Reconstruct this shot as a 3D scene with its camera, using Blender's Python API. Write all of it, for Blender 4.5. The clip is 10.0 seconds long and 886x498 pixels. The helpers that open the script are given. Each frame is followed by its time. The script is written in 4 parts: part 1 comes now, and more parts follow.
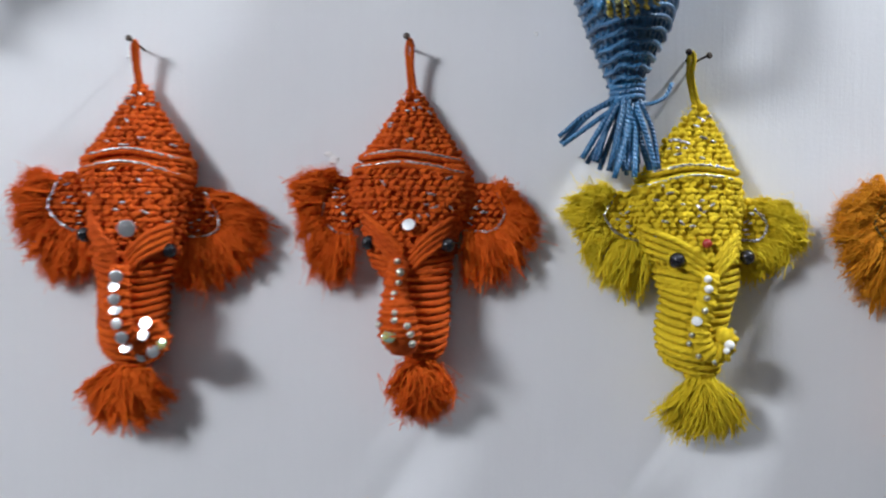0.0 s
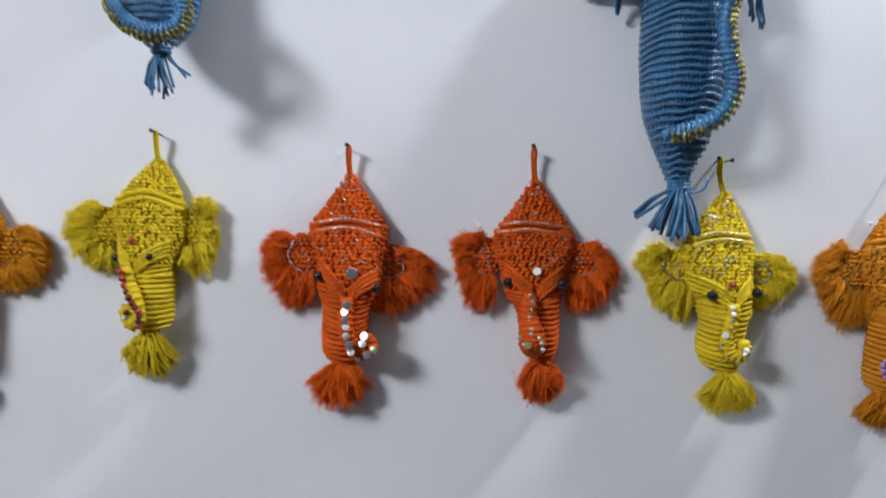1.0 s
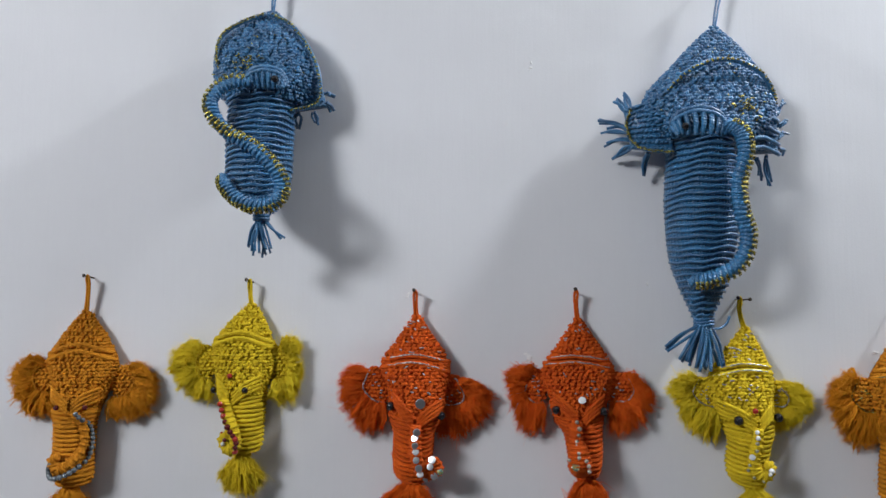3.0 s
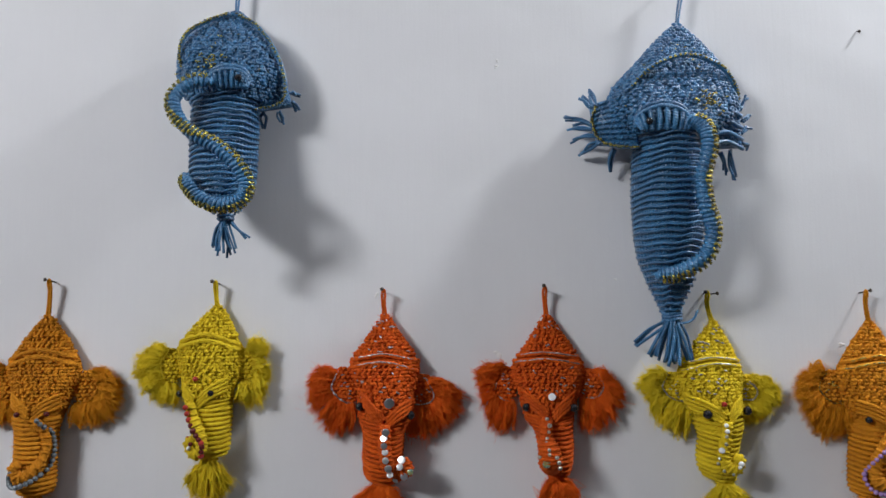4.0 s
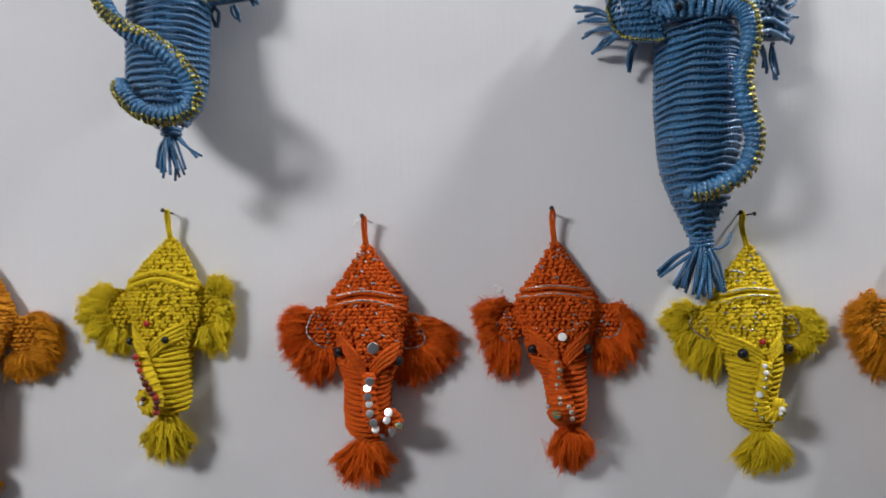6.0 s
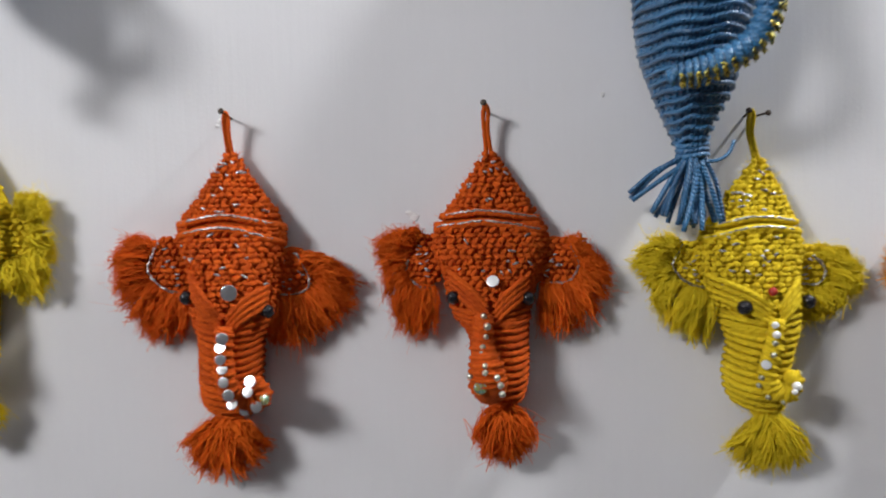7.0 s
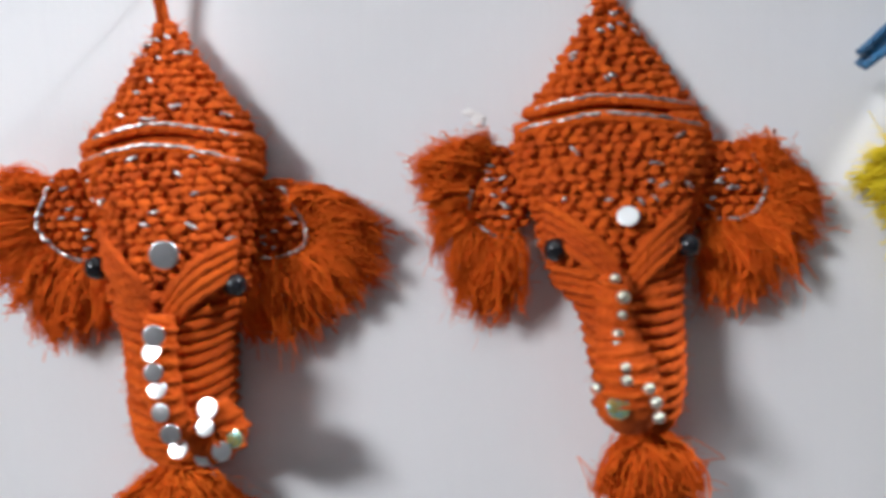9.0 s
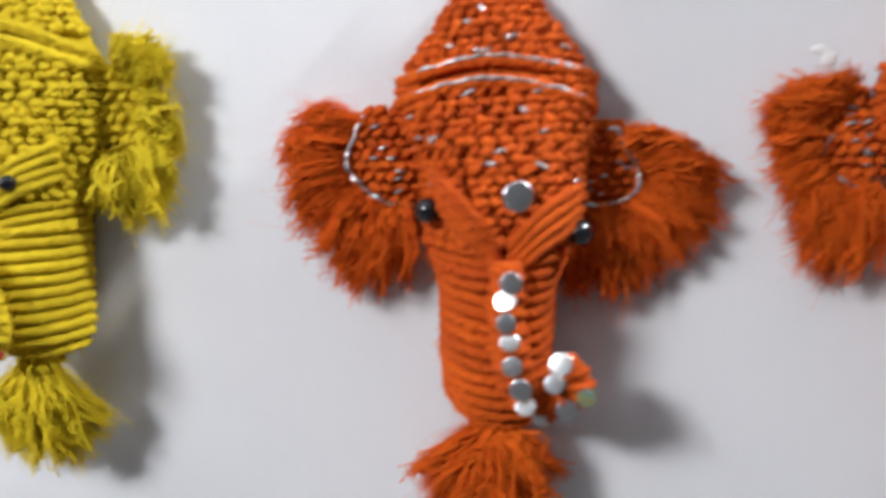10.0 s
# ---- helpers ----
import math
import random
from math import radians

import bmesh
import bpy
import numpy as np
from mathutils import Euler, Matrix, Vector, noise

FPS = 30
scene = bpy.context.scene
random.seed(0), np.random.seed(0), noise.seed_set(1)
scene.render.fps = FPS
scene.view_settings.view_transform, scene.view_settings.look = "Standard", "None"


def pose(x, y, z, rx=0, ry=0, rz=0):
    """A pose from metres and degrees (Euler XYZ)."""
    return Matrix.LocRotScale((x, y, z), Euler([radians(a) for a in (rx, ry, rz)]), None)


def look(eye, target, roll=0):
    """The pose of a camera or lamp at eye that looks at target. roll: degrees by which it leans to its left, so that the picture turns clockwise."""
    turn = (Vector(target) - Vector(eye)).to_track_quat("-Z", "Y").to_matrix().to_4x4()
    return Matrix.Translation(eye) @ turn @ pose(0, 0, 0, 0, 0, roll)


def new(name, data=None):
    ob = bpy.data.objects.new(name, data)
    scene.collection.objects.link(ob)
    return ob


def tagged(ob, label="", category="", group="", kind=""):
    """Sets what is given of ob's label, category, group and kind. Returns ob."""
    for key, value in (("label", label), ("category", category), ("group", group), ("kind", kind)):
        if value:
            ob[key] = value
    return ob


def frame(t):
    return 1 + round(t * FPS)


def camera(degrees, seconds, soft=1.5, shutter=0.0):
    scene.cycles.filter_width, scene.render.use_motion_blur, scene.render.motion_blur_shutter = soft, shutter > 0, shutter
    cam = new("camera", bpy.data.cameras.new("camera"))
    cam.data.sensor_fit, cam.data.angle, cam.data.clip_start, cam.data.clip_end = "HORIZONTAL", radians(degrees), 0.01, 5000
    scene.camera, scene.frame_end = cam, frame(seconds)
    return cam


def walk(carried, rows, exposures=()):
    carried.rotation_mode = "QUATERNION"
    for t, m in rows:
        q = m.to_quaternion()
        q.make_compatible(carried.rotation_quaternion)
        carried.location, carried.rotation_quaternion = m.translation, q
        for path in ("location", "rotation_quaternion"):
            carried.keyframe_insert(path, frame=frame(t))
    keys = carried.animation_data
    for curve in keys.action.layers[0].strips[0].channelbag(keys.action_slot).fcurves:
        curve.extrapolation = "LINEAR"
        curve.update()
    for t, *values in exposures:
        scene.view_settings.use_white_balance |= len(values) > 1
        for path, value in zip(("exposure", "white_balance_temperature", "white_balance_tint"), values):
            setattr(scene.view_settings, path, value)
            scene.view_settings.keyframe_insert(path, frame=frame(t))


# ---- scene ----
cam = camera(61.6, 10.0, soft=1.5, shutter=0.4)
# the lens stays focused on the whole row, so the last close approach is out of focus
cam.data.dof.use_dof, cam.data.dof.focus_distance, cam.data.dof.aperture_fstop = True, 0.76, 13.0
PATH = [
    (0, (0.02, -0.004, 1.521), (-0.051, 1.993, 1.442), 0.6),
    (0.5, (-0.048, -0.107, 1.522), (-0.017, 1.891, 1.424), 0.8),
    (1, (-0.09, -0.227, 1.554), (-0.113, 1.772, 1.499), 0.9),
    (1.5, (-0.104, -0.291, 1.587), (-0.06, 1.708, 1.622), 0.9),
    (2, (-0.12, -0.331, 1.615), (-0.16, 1.662, 1.772), -0.9),
    (2.5, (-0.124, -0.339, 1.614), (-0.184, 1.655, 1.746), 0.1),
    (3.8, (-0.116, -0.319, 1.612), (-0.219, 1.67, 1.792), -0.2),
    (4, (-0.11, -0.327, 1.599), (-0.14, 1.664, 1.779), -0.7),
    (4.5, (-0.11, -0.332, 1.596), (-0.142, 1.661, 1.76), -1.2),
    (5, (-0.108, -0.321, 1.599), (-0.143, 1.676, 1.71), -1.4),
    (5.2, (-0.112, -0.308, 1.596), (-0.139, 1.69, 1.681), -1.7),
    (6.3, (-0.098, -0.161, 1.585), (-0.119, 1.839, 1.563), -1.7),
    (6.5, (-0.071, -0.122, 1.576), (-0.083, 1.877, 1.519), -1.7),
    (7, (-0.031, -0.033, 1.561), (-0.093, 1.964, 1.461), -1.1),
    (7.5, (-0.006, 0.064, 1.551), (-0.17, 2.055, 1.448), -1.3),
    (8, (0.005, 0.136, 1.532), (-0.238, 2.115, 1.375), -1.4),
    (8.5, (-0.033, 0.17, 1.522), (-0.279, 2.149, 1.375), -2.3),
    (9, (-0.065, 0.162, 1.527), (-0.176, 2.155, 1.398), -3.4),
    (9.5, (-0.122, 0.161, 1.531), (-0.258, 2.151, 1.39), -2.7),
    (10, (-0.176, 0.175, 1.522), (-0.381, 2.155, 1.323), -2.3),
]
walk(cam, [(t, look(eye, target, roll)) for t, eye, target, roll in PATH],
     [(0, 0.35, 6150, 9), (0.5, 0.3, 6150, 9), (1.5, 0.1, 6100, 9), (2.5, -0.08, 6180, 9), (4, -0.2, 6420, 10), (5, -0.22, 6450, 10), (6.5, 0.04, 6650, 11), (7.5, 0.25, 6550, 11),
      (8.5, 0.55, 6450, 9), (9, 0.65, 6400, 9), (10, 0.63, 6400, 9)])

WALL_Y = 0.457          # front face of the wall on which everything hangs

# ---- light: two lamps above the picture, one on each side, and an added fill, in a closed room ----
def area_lamp(name, place, target, size, watts, colour):
    data = bpy.data.lights.new(name, "AREA")
    data.shape, data.size, data.energy, data.color = "DISK", size, watts, colour
    ob = new(name, data)
    ob.matrix_world = look(place, target)
    return ob


area_lamp("lamp_far", (-1.92, WALL_Y - 1.88, 2.84), (0, WALL_Y, 1.6), 0.66, 78.0, (0.98, 0.985, 1.0))
area_lamp("lamp_near", (0.90, WALL_Y - 0.22, 2.62), (0.0, WALL_Y, 1.6), 0.12, 20.0, (0.95, 0.975, 1.0))
# weak soft fill from overhead, added; it stands for no lamp of the room
area_lamp("fill_overhead", (0.1, -0.75, 2.86), (0.1, -0.60, 0), 1.3, 1.2, (0.97, 0.98, 1.0))
world = bpy.data.worlds.new("room_air")
world.use_nodes = True
world.node_tree.nodes["Background"].inputs[0].default_value = (0.6, 0.65, 0.7, 1)
world.node_tree.nodes["Background"].inputs[1].default_value = 0.1
scene.world = world


# ---- materials ----
def material(name):
    m = bpy.data.materials.new(name)
    m.use_nodes = True
    nodes, links = m.node_tree.nodes, m.node_tree.links
    return m, nodes, links, nodes["Principled BSDF"]


def add(nodes, kind, **inputs):
    node = nodes.new(kind)
    for key, value in inputs.items():
        node.inputs[key.replace("_", " ")].default_value = value
    return node


def calc(nodes, links, how, a, b=None):
    node = nodes.new("ShaderNodeMath")
    node.operation = how
    for slot, value in ((0, a), (1, b)):
        if value is None:
            continue
        if isinstance(value, (int, float)):
            node.inputs[slot].default_value = value
        else:
            links.new(value, node.inputs[slot])
    return node.outputs[0]


def yarn(name, dark, light, rough=0.9, sheen=0.12, ply=5.0, twist=0.28, fuzz=0.75, spec=0.25, glow=0.10, low=0.38, high=1.15, metal=0.0, coat=0.0, relief=1.0):
    """Twisted yarn: ply along the cord, fibres across it, a little change of shade from cord to cord."""
    m, nodes, links, bsdf = material(name)
    geometry = nodes.new("ShaderNodeNewGeometry")
    place = geometry.outputs["Position"]
    cord = nodes.new("ShaderNodeAttribute")
    cord.attribute_name = "cord"
    split = nodes.new("ShaderNodeSeparateXYZ")
    links.new(cord.outputs["Vector"], split.inputs[0])
    turn = calc(nodes, links, "ADD", calc(nodes, links, "DIVIDE", split.outputs[0], ply), calc(nodes, links, "MULTIPLY", split.outputs[1], 2.0))
    wave = calc(nodes, links, "SINE", calc(nodes, links, "MULTIPLY", turn, 6.2832))
    fine = add(nodes, "ShaderNodeTexNoise", Scale=1500.0, Detail=3.0, Roughness=0.7)
    links.new(place, fine.inputs["Vector"])
    strand = nodes.new("ShaderNodeCombineXYZ")
    links.new(calc(nodes, links, "MULTIPLY", split.outputs[0], 0.35), strand.inputs[0])
    links.new(calc(nodes, links, "ADD", calc(nodes, links, "MULTIPLY", split.outputs[1], 9.0), calc(nodes, links, "MULTIPLY", split.outputs[0], 0.5)), strand.inputs[1])
    links.new(calc(nodes, links, "MULTIPLY", geometry.outputs["Random Per Island"], 50.0), strand.inputs[2])
    fibre = add(nodes, "ShaderNodeTexNoise", Scale=1.0, Detail=3.0, Roughness=0.65)
    links.new(strand.outputs[0], fibre.inputs["Vector"])
    broad = add(nodes, "ShaderNodeTexNoise", Scale=70.0, Detail=2.0)
    links.new(place, broad.inputs["Vector"])
    island = calc(nodes, links, "MULTIPLY", calc(nodes, links, "ADD", geometry.outputs["Random Per Island"], nodes.new("ShaderNodeObjectInfo").outputs["Random"]), 0.5)
    shade = calc(nodes, links, "ADD", calc(nodes, links, "MULTIPLY", island, 0.6), calc(nodes, links, "MULTIPLY", broad.outputs[0], 0.45))
    shade = calc(nodes, links, "ADD", shade, calc(nodes, links, "ADD", calc(nodes, links, "MULTIPLY", fine.outputs[0], 0.2), calc(nodes, links, "MULTIPLY", fibre.outputs[0], 0.5)))
    ramp = nodes.new("ShaderNodeMapRange")
    ramp.inputs["From Min"].default_value, ramp.inputs["From Max"].default_value = low, high
    links.new(shade, ramp.inputs["Value"])
    mix = nodes.new("ShaderNodeMix")
    mix.data_type = "RGBA"
    mix.inputs[6].default_value, mix.inputs[7].default_value = (*dark, 1), (*light, 1)
    links.new(ramp.outputs[0], mix.inputs["Factor"])
    links.new(mix.outputs[2], bsdf.inputs["Base Color"])
    height = calc(nodes, links, "ADD", calc(nodes, links, "MULTIPLY", wave, twist), calc(nodes, links, "ADD", calc(nodes, links, "MULTIPLY", fine.outputs[0], fuzz), calc(nodes, links, "MULTIPLY", fibre.outputs[0], fuzz * 3)))
    bump = add(nodes, "ShaderNodeBump", Strength=0.8, Distance=0.0012 * relief)
    links.new(height, bump.inputs["Height"])
    links.new(bump.outputs[0], bsdf.inputs["Normal"])
    bsdf.inputs["Roughness"].default_value = rough
    bsdf.inputs["Specular IOR Level"].default_value = spec
    bsdf.inputs["Metallic"].default_value = metal
    bsdf.inputs["Coat Weight"].default_value, bsdf.inputs["Coat Roughness"].default_value = coat, 0.3
    bsdf.inputs["Sheen Weight"].default_value = sheen
    bsdf.inputs["Sheen Roughness"].default_value = 0.5
    bsdf.inputs["Sheen Tint"].default_value = (*light, 1)
    thin = nodes.new("ShaderNodeBsdfTranslucent")
    links.new(mix.outputs[2], thin.inputs["Color"])
    both = nodes.new("ShaderNodeMixShader")
    both.inputs[0].default_value = glow
    links.new(bsdf.outputs[0], both.inputs[1])
    links.new(thin.outputs[0], both.inputs[2])
    links.new(both.outputs[0], nodes["Material Output"].inputs["Surface"])
    return m


def glitter(name, colours, rough=0.25):
    """Metal tinsel: small facets that catch the lamps, colour changing from fleck to fleck."""
    m, nodes, links, bsdf = material(name)
    place = nodes.new("ShaderNodeTexCoord").outputs["Object"]
    cells = add(nodes, "ShaderNodeTexVoronoi", Scale=900.0)
    links.new(place, cells.inputs["Vector"])
    ramp = nodes.new("ShaderNodeValToRGB")
    ramp.color_ramp.interpolation = "CONSTANT"
    while len(ramp.color_ramp.elements) < len(colours):
        ramp.color_ramp.elements.new(0.5)
    for n, c in enumerate(colours):
        ramp.color_ramp.elements[n].position = n / len(colours)
        ramp.color_ramp.elements[n].color = (*c, 1)
    one = nodes.new("ShaderNodeSeparateColor")
    links.new(cells.outputs["Color"], one.inputs[0])
    links.new(one.outputs[0], ramp.inputs[0])
    links.new(ramp.outputs[0], bsdf.inputs["Base Color"])
    bump = add(nodes, "ShaderNodeBump", Strength=0.9, Distance=0.0008)
    links.new(one.outputs[1], bump.inputs["Height"])
    links.new(bump.outputs[0], bsdf.inputs["Normal"])
    bsdf.inputs["Metallic"].default_value = 0.9
    bsdf.inputs["Roughness"].default_value = rough
    return m


def gloss(name, colour, rough=0.15, metal=0.0, scale=300.0, change=0.3):
    m, nodes, links, bsdf = material(name)
    tone = add(nodes, "ShaderNodeTexNoise", Scale=scale, Detail=2.0)
    links.new(nodes.new("ShaderNodeTexCoord").outputs["Object"], tone.inputs["Vector"])
    mix = nodes.new("ShaderNodeMix")
    mix.data_type = "RGBA"
    mix.inputs[6].default_value = (*[c * (1 - change) for c in colour], 1)
    mix.inputs[7].default_value = (*[min(1, c * (1 + change)) for c in colour], 1)
    links.new(tone.outputs[0], mix.inputs["Factor"])
    links.new(mix.outputs[2], bsdf.inputs["Base Color"])
    bsdf.inputs["Roughness"].default_value, bsdf.inputs["Metallic"].default_value = rough, metal
    return m


def wall_paint(name, colour):
    """Matt emulsion on plaster: vertical brush drag, roller stipple, faint grey smudges."""
    m, nodes, links, bsdf = material(name)
    place = nodes.new("ShaderNodeTexCoord").outputs["Object"]
    stretch = nodes.new("ShaderNodeMapping")
    stretch.inputs["Scale"].default_value = (1.0, 1.0, 0.06)
    links.new(place, stretch.inputs["Vector"])
    drag = add(nodes, "ShaderNodeTexNoise", Scale=260.0, Detail=4.0, Roughness=0.6)
    links.new(stretch.outputs[0], drag.inputs["Vector"])
    stipple = add(nodes, "ShaderNodeTexNoise", Scale=420.0, Detail=3.0)
    links.new(place, stipple.inputs["Vector"])
    cloud = add(nodes, "ShaderNodeTexNoise", Scale=5.0, Detail=5.0, Roughness=0.6)
    links.new(place, cloud.inputs["Vector"])
    wavy = add(nodes, "ShaderNodeTexNoise", Scale=9.0, Detail=2.0)
    links.new(place, wavy.inputs["Vector"])
    value = calc(nodes, links, "ADD", calc(nodes, links, "MULTIPLY", drag.outputs[0], 0.03), calc(nodes, links, "MULTIPLY", cloud.outputs[0], 0.12))
    value = calc(nodes, links, "ADD", value, 0.91)
    scaled = nodes.new("ShaderNodeVectorMath")
    scaled.operation = "SCALE"
    scaled.inputs[0].default_value = colour
    links.new(value, scaled.inputs["Scale"])
    links.new(scaled.outputs[0], bsdf.inputs["Base Color"])
    height = calc(nodes, links, "ADD", calc(nodes, links, "MULTIPLY", drag.outputs[0], 0.2), calc(nodes, links, "MULTIPLY", stipple.outputs[0], 0.12))
    height = calc(nodes, links, "ADD", height, calc(nodes, links, "MULTIPLY", wavy.outputs[0], 4.0))
    bump = add(nodes, "ShaderNodeBump", Strength=0.6, Distance=0.0011)
    links.new(height, bump.inputs["Height"])
    links.new(bump.outputs[0], bsdf.inputs["Normal"])
    bsdf.inputs["Roughness"].default_value = 0.62
    bsdf.inputs["Specular IOR Level"].default_value = 0.3
    return m


PAINT = wall_paint("white_wall_paint", (0.74, 0.745, 0.77))
CEILING = wall_paint("white_ceiling_paint", (0.8, 0.8, 0.8))
# greys for unseen surfaces, set dark to keep bounced light low
DARK_WALLS = wall_paint("low_bounce_wall_grey", (0.11, 0.11, 0.12))
FLOOR = gloss("low_bounce_floor_grey", (0.17, 0.16, 0.15), 0.35, 0.0, 6.0, 0.2)
ORANGE = yarn("orange_wool", (0.44, 0.044, 0.005), (0.86, 0.140, 0.009))
YELLOW = yarn("yellow_wool", (0.60, 0.40, 0.010), (0.94, 0.69, 0.024))
MUSTARD = yarn("mustard_wool", (0.46, 0.150, 0.008), (0.86, 0.34, 0.018))
# lit copies of the same wools, unravelled into loose fibres: colour lightened against self-shading, and light passes
# through
LIT_LOOSE = {ORANGE: yarn("lit_loose_orange_wool", (0.74, 0.092, 0.008), (0.97, 0.205, 0.014), glow=0.34, twist=0.0, relief=0.08),
         YELLOW: yarn("lit_loose_yellow_wool", (0.84, 0.62, 0.016), (0.97, 0.80, 0.04), glow=0.34, twist=0.0, relief=0.08),
         MUSTARD: yarn("lit_loose_mustard_wool", (0.70, 0.27, 0.010), (0.93, 0.42, 0.022), glow=0.34, twist=0.0, relief=0.08)}
BLUE = yarn("blue_satin_cord", (0.002, 0.022, 0.082), (0.038, 0.205, 0.43), rough=0.33, sheen=0.0, ply=2.6, twist=0.3, fuzz=0.25, spec=0.6, glow=0.05, low=0.4, high=1.1, coat=0.6)
SILVER = glitter("silver_tinsel", [(0.50, 0.49, 0.50), (0.26, 0.24, 0.25), (0.78, 0.78, 0.78), (0.40, 0.34, 0.31)], 0.36)
DULL_GOLD = glitter("gold_tinsel", [(0.50, 0.40, 0.06), (0.10, 0.11, 0.05), (0.80, 0.70, 0.14), (0.20, 0.21, 0.10), (0.06, 0.06, 0.04)], 0.34)
MIRROR = gloss("mirror_sequin", (0.90, 0.91, 0.92), 0.30, 1.0, 40.0, 0.08)
GLASS = glitter("cut_glass_gem", [(0.66, 0.62, 0.50), (0.36, 0.38, 0.33), (0.82, 0.80, 0.70), (0.5, 0.5, 0.44)], 0.32)
HOLO = glitter("iridescent_sequin", [(0.6, 0.85, 0.5), (0.8, 0.8, 0.3), (0.4, 0.7, 0.8), (0.9, 0.6, 0.2)], 0.15)
BLACK = gloss("black_bead", (0.012, 0.012, 0.015), 0.12)
RED = gloss("red_bead", (0.35, 0.03, 0.02), 0.2)
MAROON = gloss("maroon_bead", (0.10, 0.014, 0.012), 0.12)
PEARL = gloss("white_pearl", (0.75, 0.75, 0.72), 0.2)
GREY_BEAD = gloss("grey_blue_bead", (0.20, 0.23, 0.25), 0.22, 0.4, 160.0, 0.8)
PURPLE = gloss("purple_pearl", (0.38, 0.24, 0.52), 0.25)
IRON = gloss("rusty_iron", (0.06, 0.045, 0.035), 0.55, 0.6, 900.0, 0.6)
PUTTY = gloss("white_putty", (0.8, 0.8, 0.8), 0.6, 0.0, 500.0, 0.1)


# ---- geometry in millimetres: x to the right, d out of the wall, z up ----
class Geo:
    def __init__(self):
        self.verts, self.faces, self.cord = [], [], []

    def ring_strip(self, rings, cords, closed_ends=True):
        """Joins rings of equal length (each with its first point repeated last)."""
        start, n = len(self.verts), len(rings[0])
        for ring, cord in zip(rings, cords):
            self.verts.extend(ring)
            self.cord.extend(cord)
        for i in range(len(rings) - 1):
            a, b = start + i * n, start + (i + 1) * n
            for j in range(n - 1):
                self.faces.append((a + j, a + j + 1, b + j + 1, b + j))
        if closed_ends:
            last = start + (len(rings) - 1) * n
            self.faces.append(tuple(start + j for j in range(n - 2, -1, -1)))
            self.faces.append(tuple(last + j for j in range(n - 1)))

    def tube(self, path, radius, sides=7, flat=1.0):
        """A cord along path; radius a number or one for each point; flat squeezes it towards the wall."""
        p = np.asarray(path, float)
        n = len(p)
        r = np.full(n, radius) if np.isscalar(radius) else np.asarray(radius, float)
        t = np.gradient(p, axis=0)
        t /= np.linalg.norm(t, axis=1)[:, None] + 1e-9
        ref = np.array((0.0, 1.0, 0.0)) if abs(t[:, 1]).mean() < 0.8 else np.array((1.0, 0.0, 0.0))
        side = np.cross(t, ref)
        side /= np.linalg.norm(side, axis=1)[:, None] + 1e-9
        out = np.cross(side, t)
        length = np.concatenate(([0], np.cumsum(np.linalg.norm(np.diff(p, axis=0), axis=1))))
        rings, cords = [], []
        for i in range(n):
            ring, cord = [], []
            for j in range(sides + 1):
                a = 2 * math.pi * j / sides
                ring.append(tuple(p[i] + r[i] * (math.cos(a) * side[i] + flat * math.sin(a) * out[i])))
                cord.append((length[i], j / sides, 0.0))
            rings.append(ring)
            cords.append(cord)
        self.ring_strip(rings, cords)

    def blob(self, c, a, b, n, seg=8, rings=5):
        """An ellipsoid at c with half axes a (along the cord), b and n."""
        c, a, b, n = (np.asarray(v, float) for v in (c, a, b, n))
        la = np.linalg.norm(a)
        rows, cords = [], []
        for i in range(rings + 1):
            th = math.pi * (0.04 + 0.92 * i / rings)
            rows.append([tuple(c - a * math.cos(th) + math.sin(th) * (b * math.cos(2 * math.pi * j / seg) + n * math.sin(2 * math.pi * j / seg))) for j in range(seg + 1)])
            cords.append([(-la * math.cos(th), j / seg, 0.0) for j in range(seg + 1)])
        self.ring_strip(rows, cords)

    def sheet(self, grid, thick=2.0):
        """A skin through a grid of points with a back some way behind it."""
        rows, cols = len(grid), len(grid[0])
        front = len(self.verts)
        for row in grid:
            for p in row:
                self.verts.append(tuple(p))
                self.cord.append((p[0], p[2] * 0.2, 0.0))
        back = len(self.verts)
        for row in grid:
            for p in row:
                self.verts.append((p[0] * 1.0, max(0.6, p[1] - thick), p[2]))
                self.cord.append((p[0], p[2] * 0.2, 0.0))
        for i in range(rows - 1):
            for j in range(cols - 1):
                a = i * cols + j
                q = (a, a + cols, a + cols + 1, a + 1)
                self.faces.append(tuple(front + v for v in q))
                self.faces.append(tuple(back + v for v in reversed(q)))
        rim = [(0, j) for j in range(cols)] + [(i, cols - 1) for i in range(1, rows)] + [(rows - 1, j) for j in range(cols - 2, -1, -1)] + [(i, 0) for i in range(rows - 2, 0, -1)]
        for (i, j), (k, l) in zip(rim, rim[1:] + rim[:1]):
            self.faces.append((front + i * cols + j, front + k * cols + l, back + k * cols + l, back + i * cols + j))


def part(name, geo, mat, parent, label="", kind=""):
    mesh = bpy.data.meshes.new(name)
    v = np.asarray(geo.verts, float) * 0.001
    v[:, 1] *= -1
    mesh.from_pydata(v.tolist(), [], [f[::-1] for f in geo.faces])
    mesh.attributes.new("cord", "FLOAT_VECTOR", "POINT").data.foreach_set("vector", np.asarray(geo.cord, float).ravel())
    mesh.polygons.foreach_set("use_smooth", [True] * len(mesh.polygons))
    mesh.materials.append(mat)
    mesh.update()
    ob = new(name, mesh)
    ob.parent = parent
    return tagged(ob, label, kind=kind)


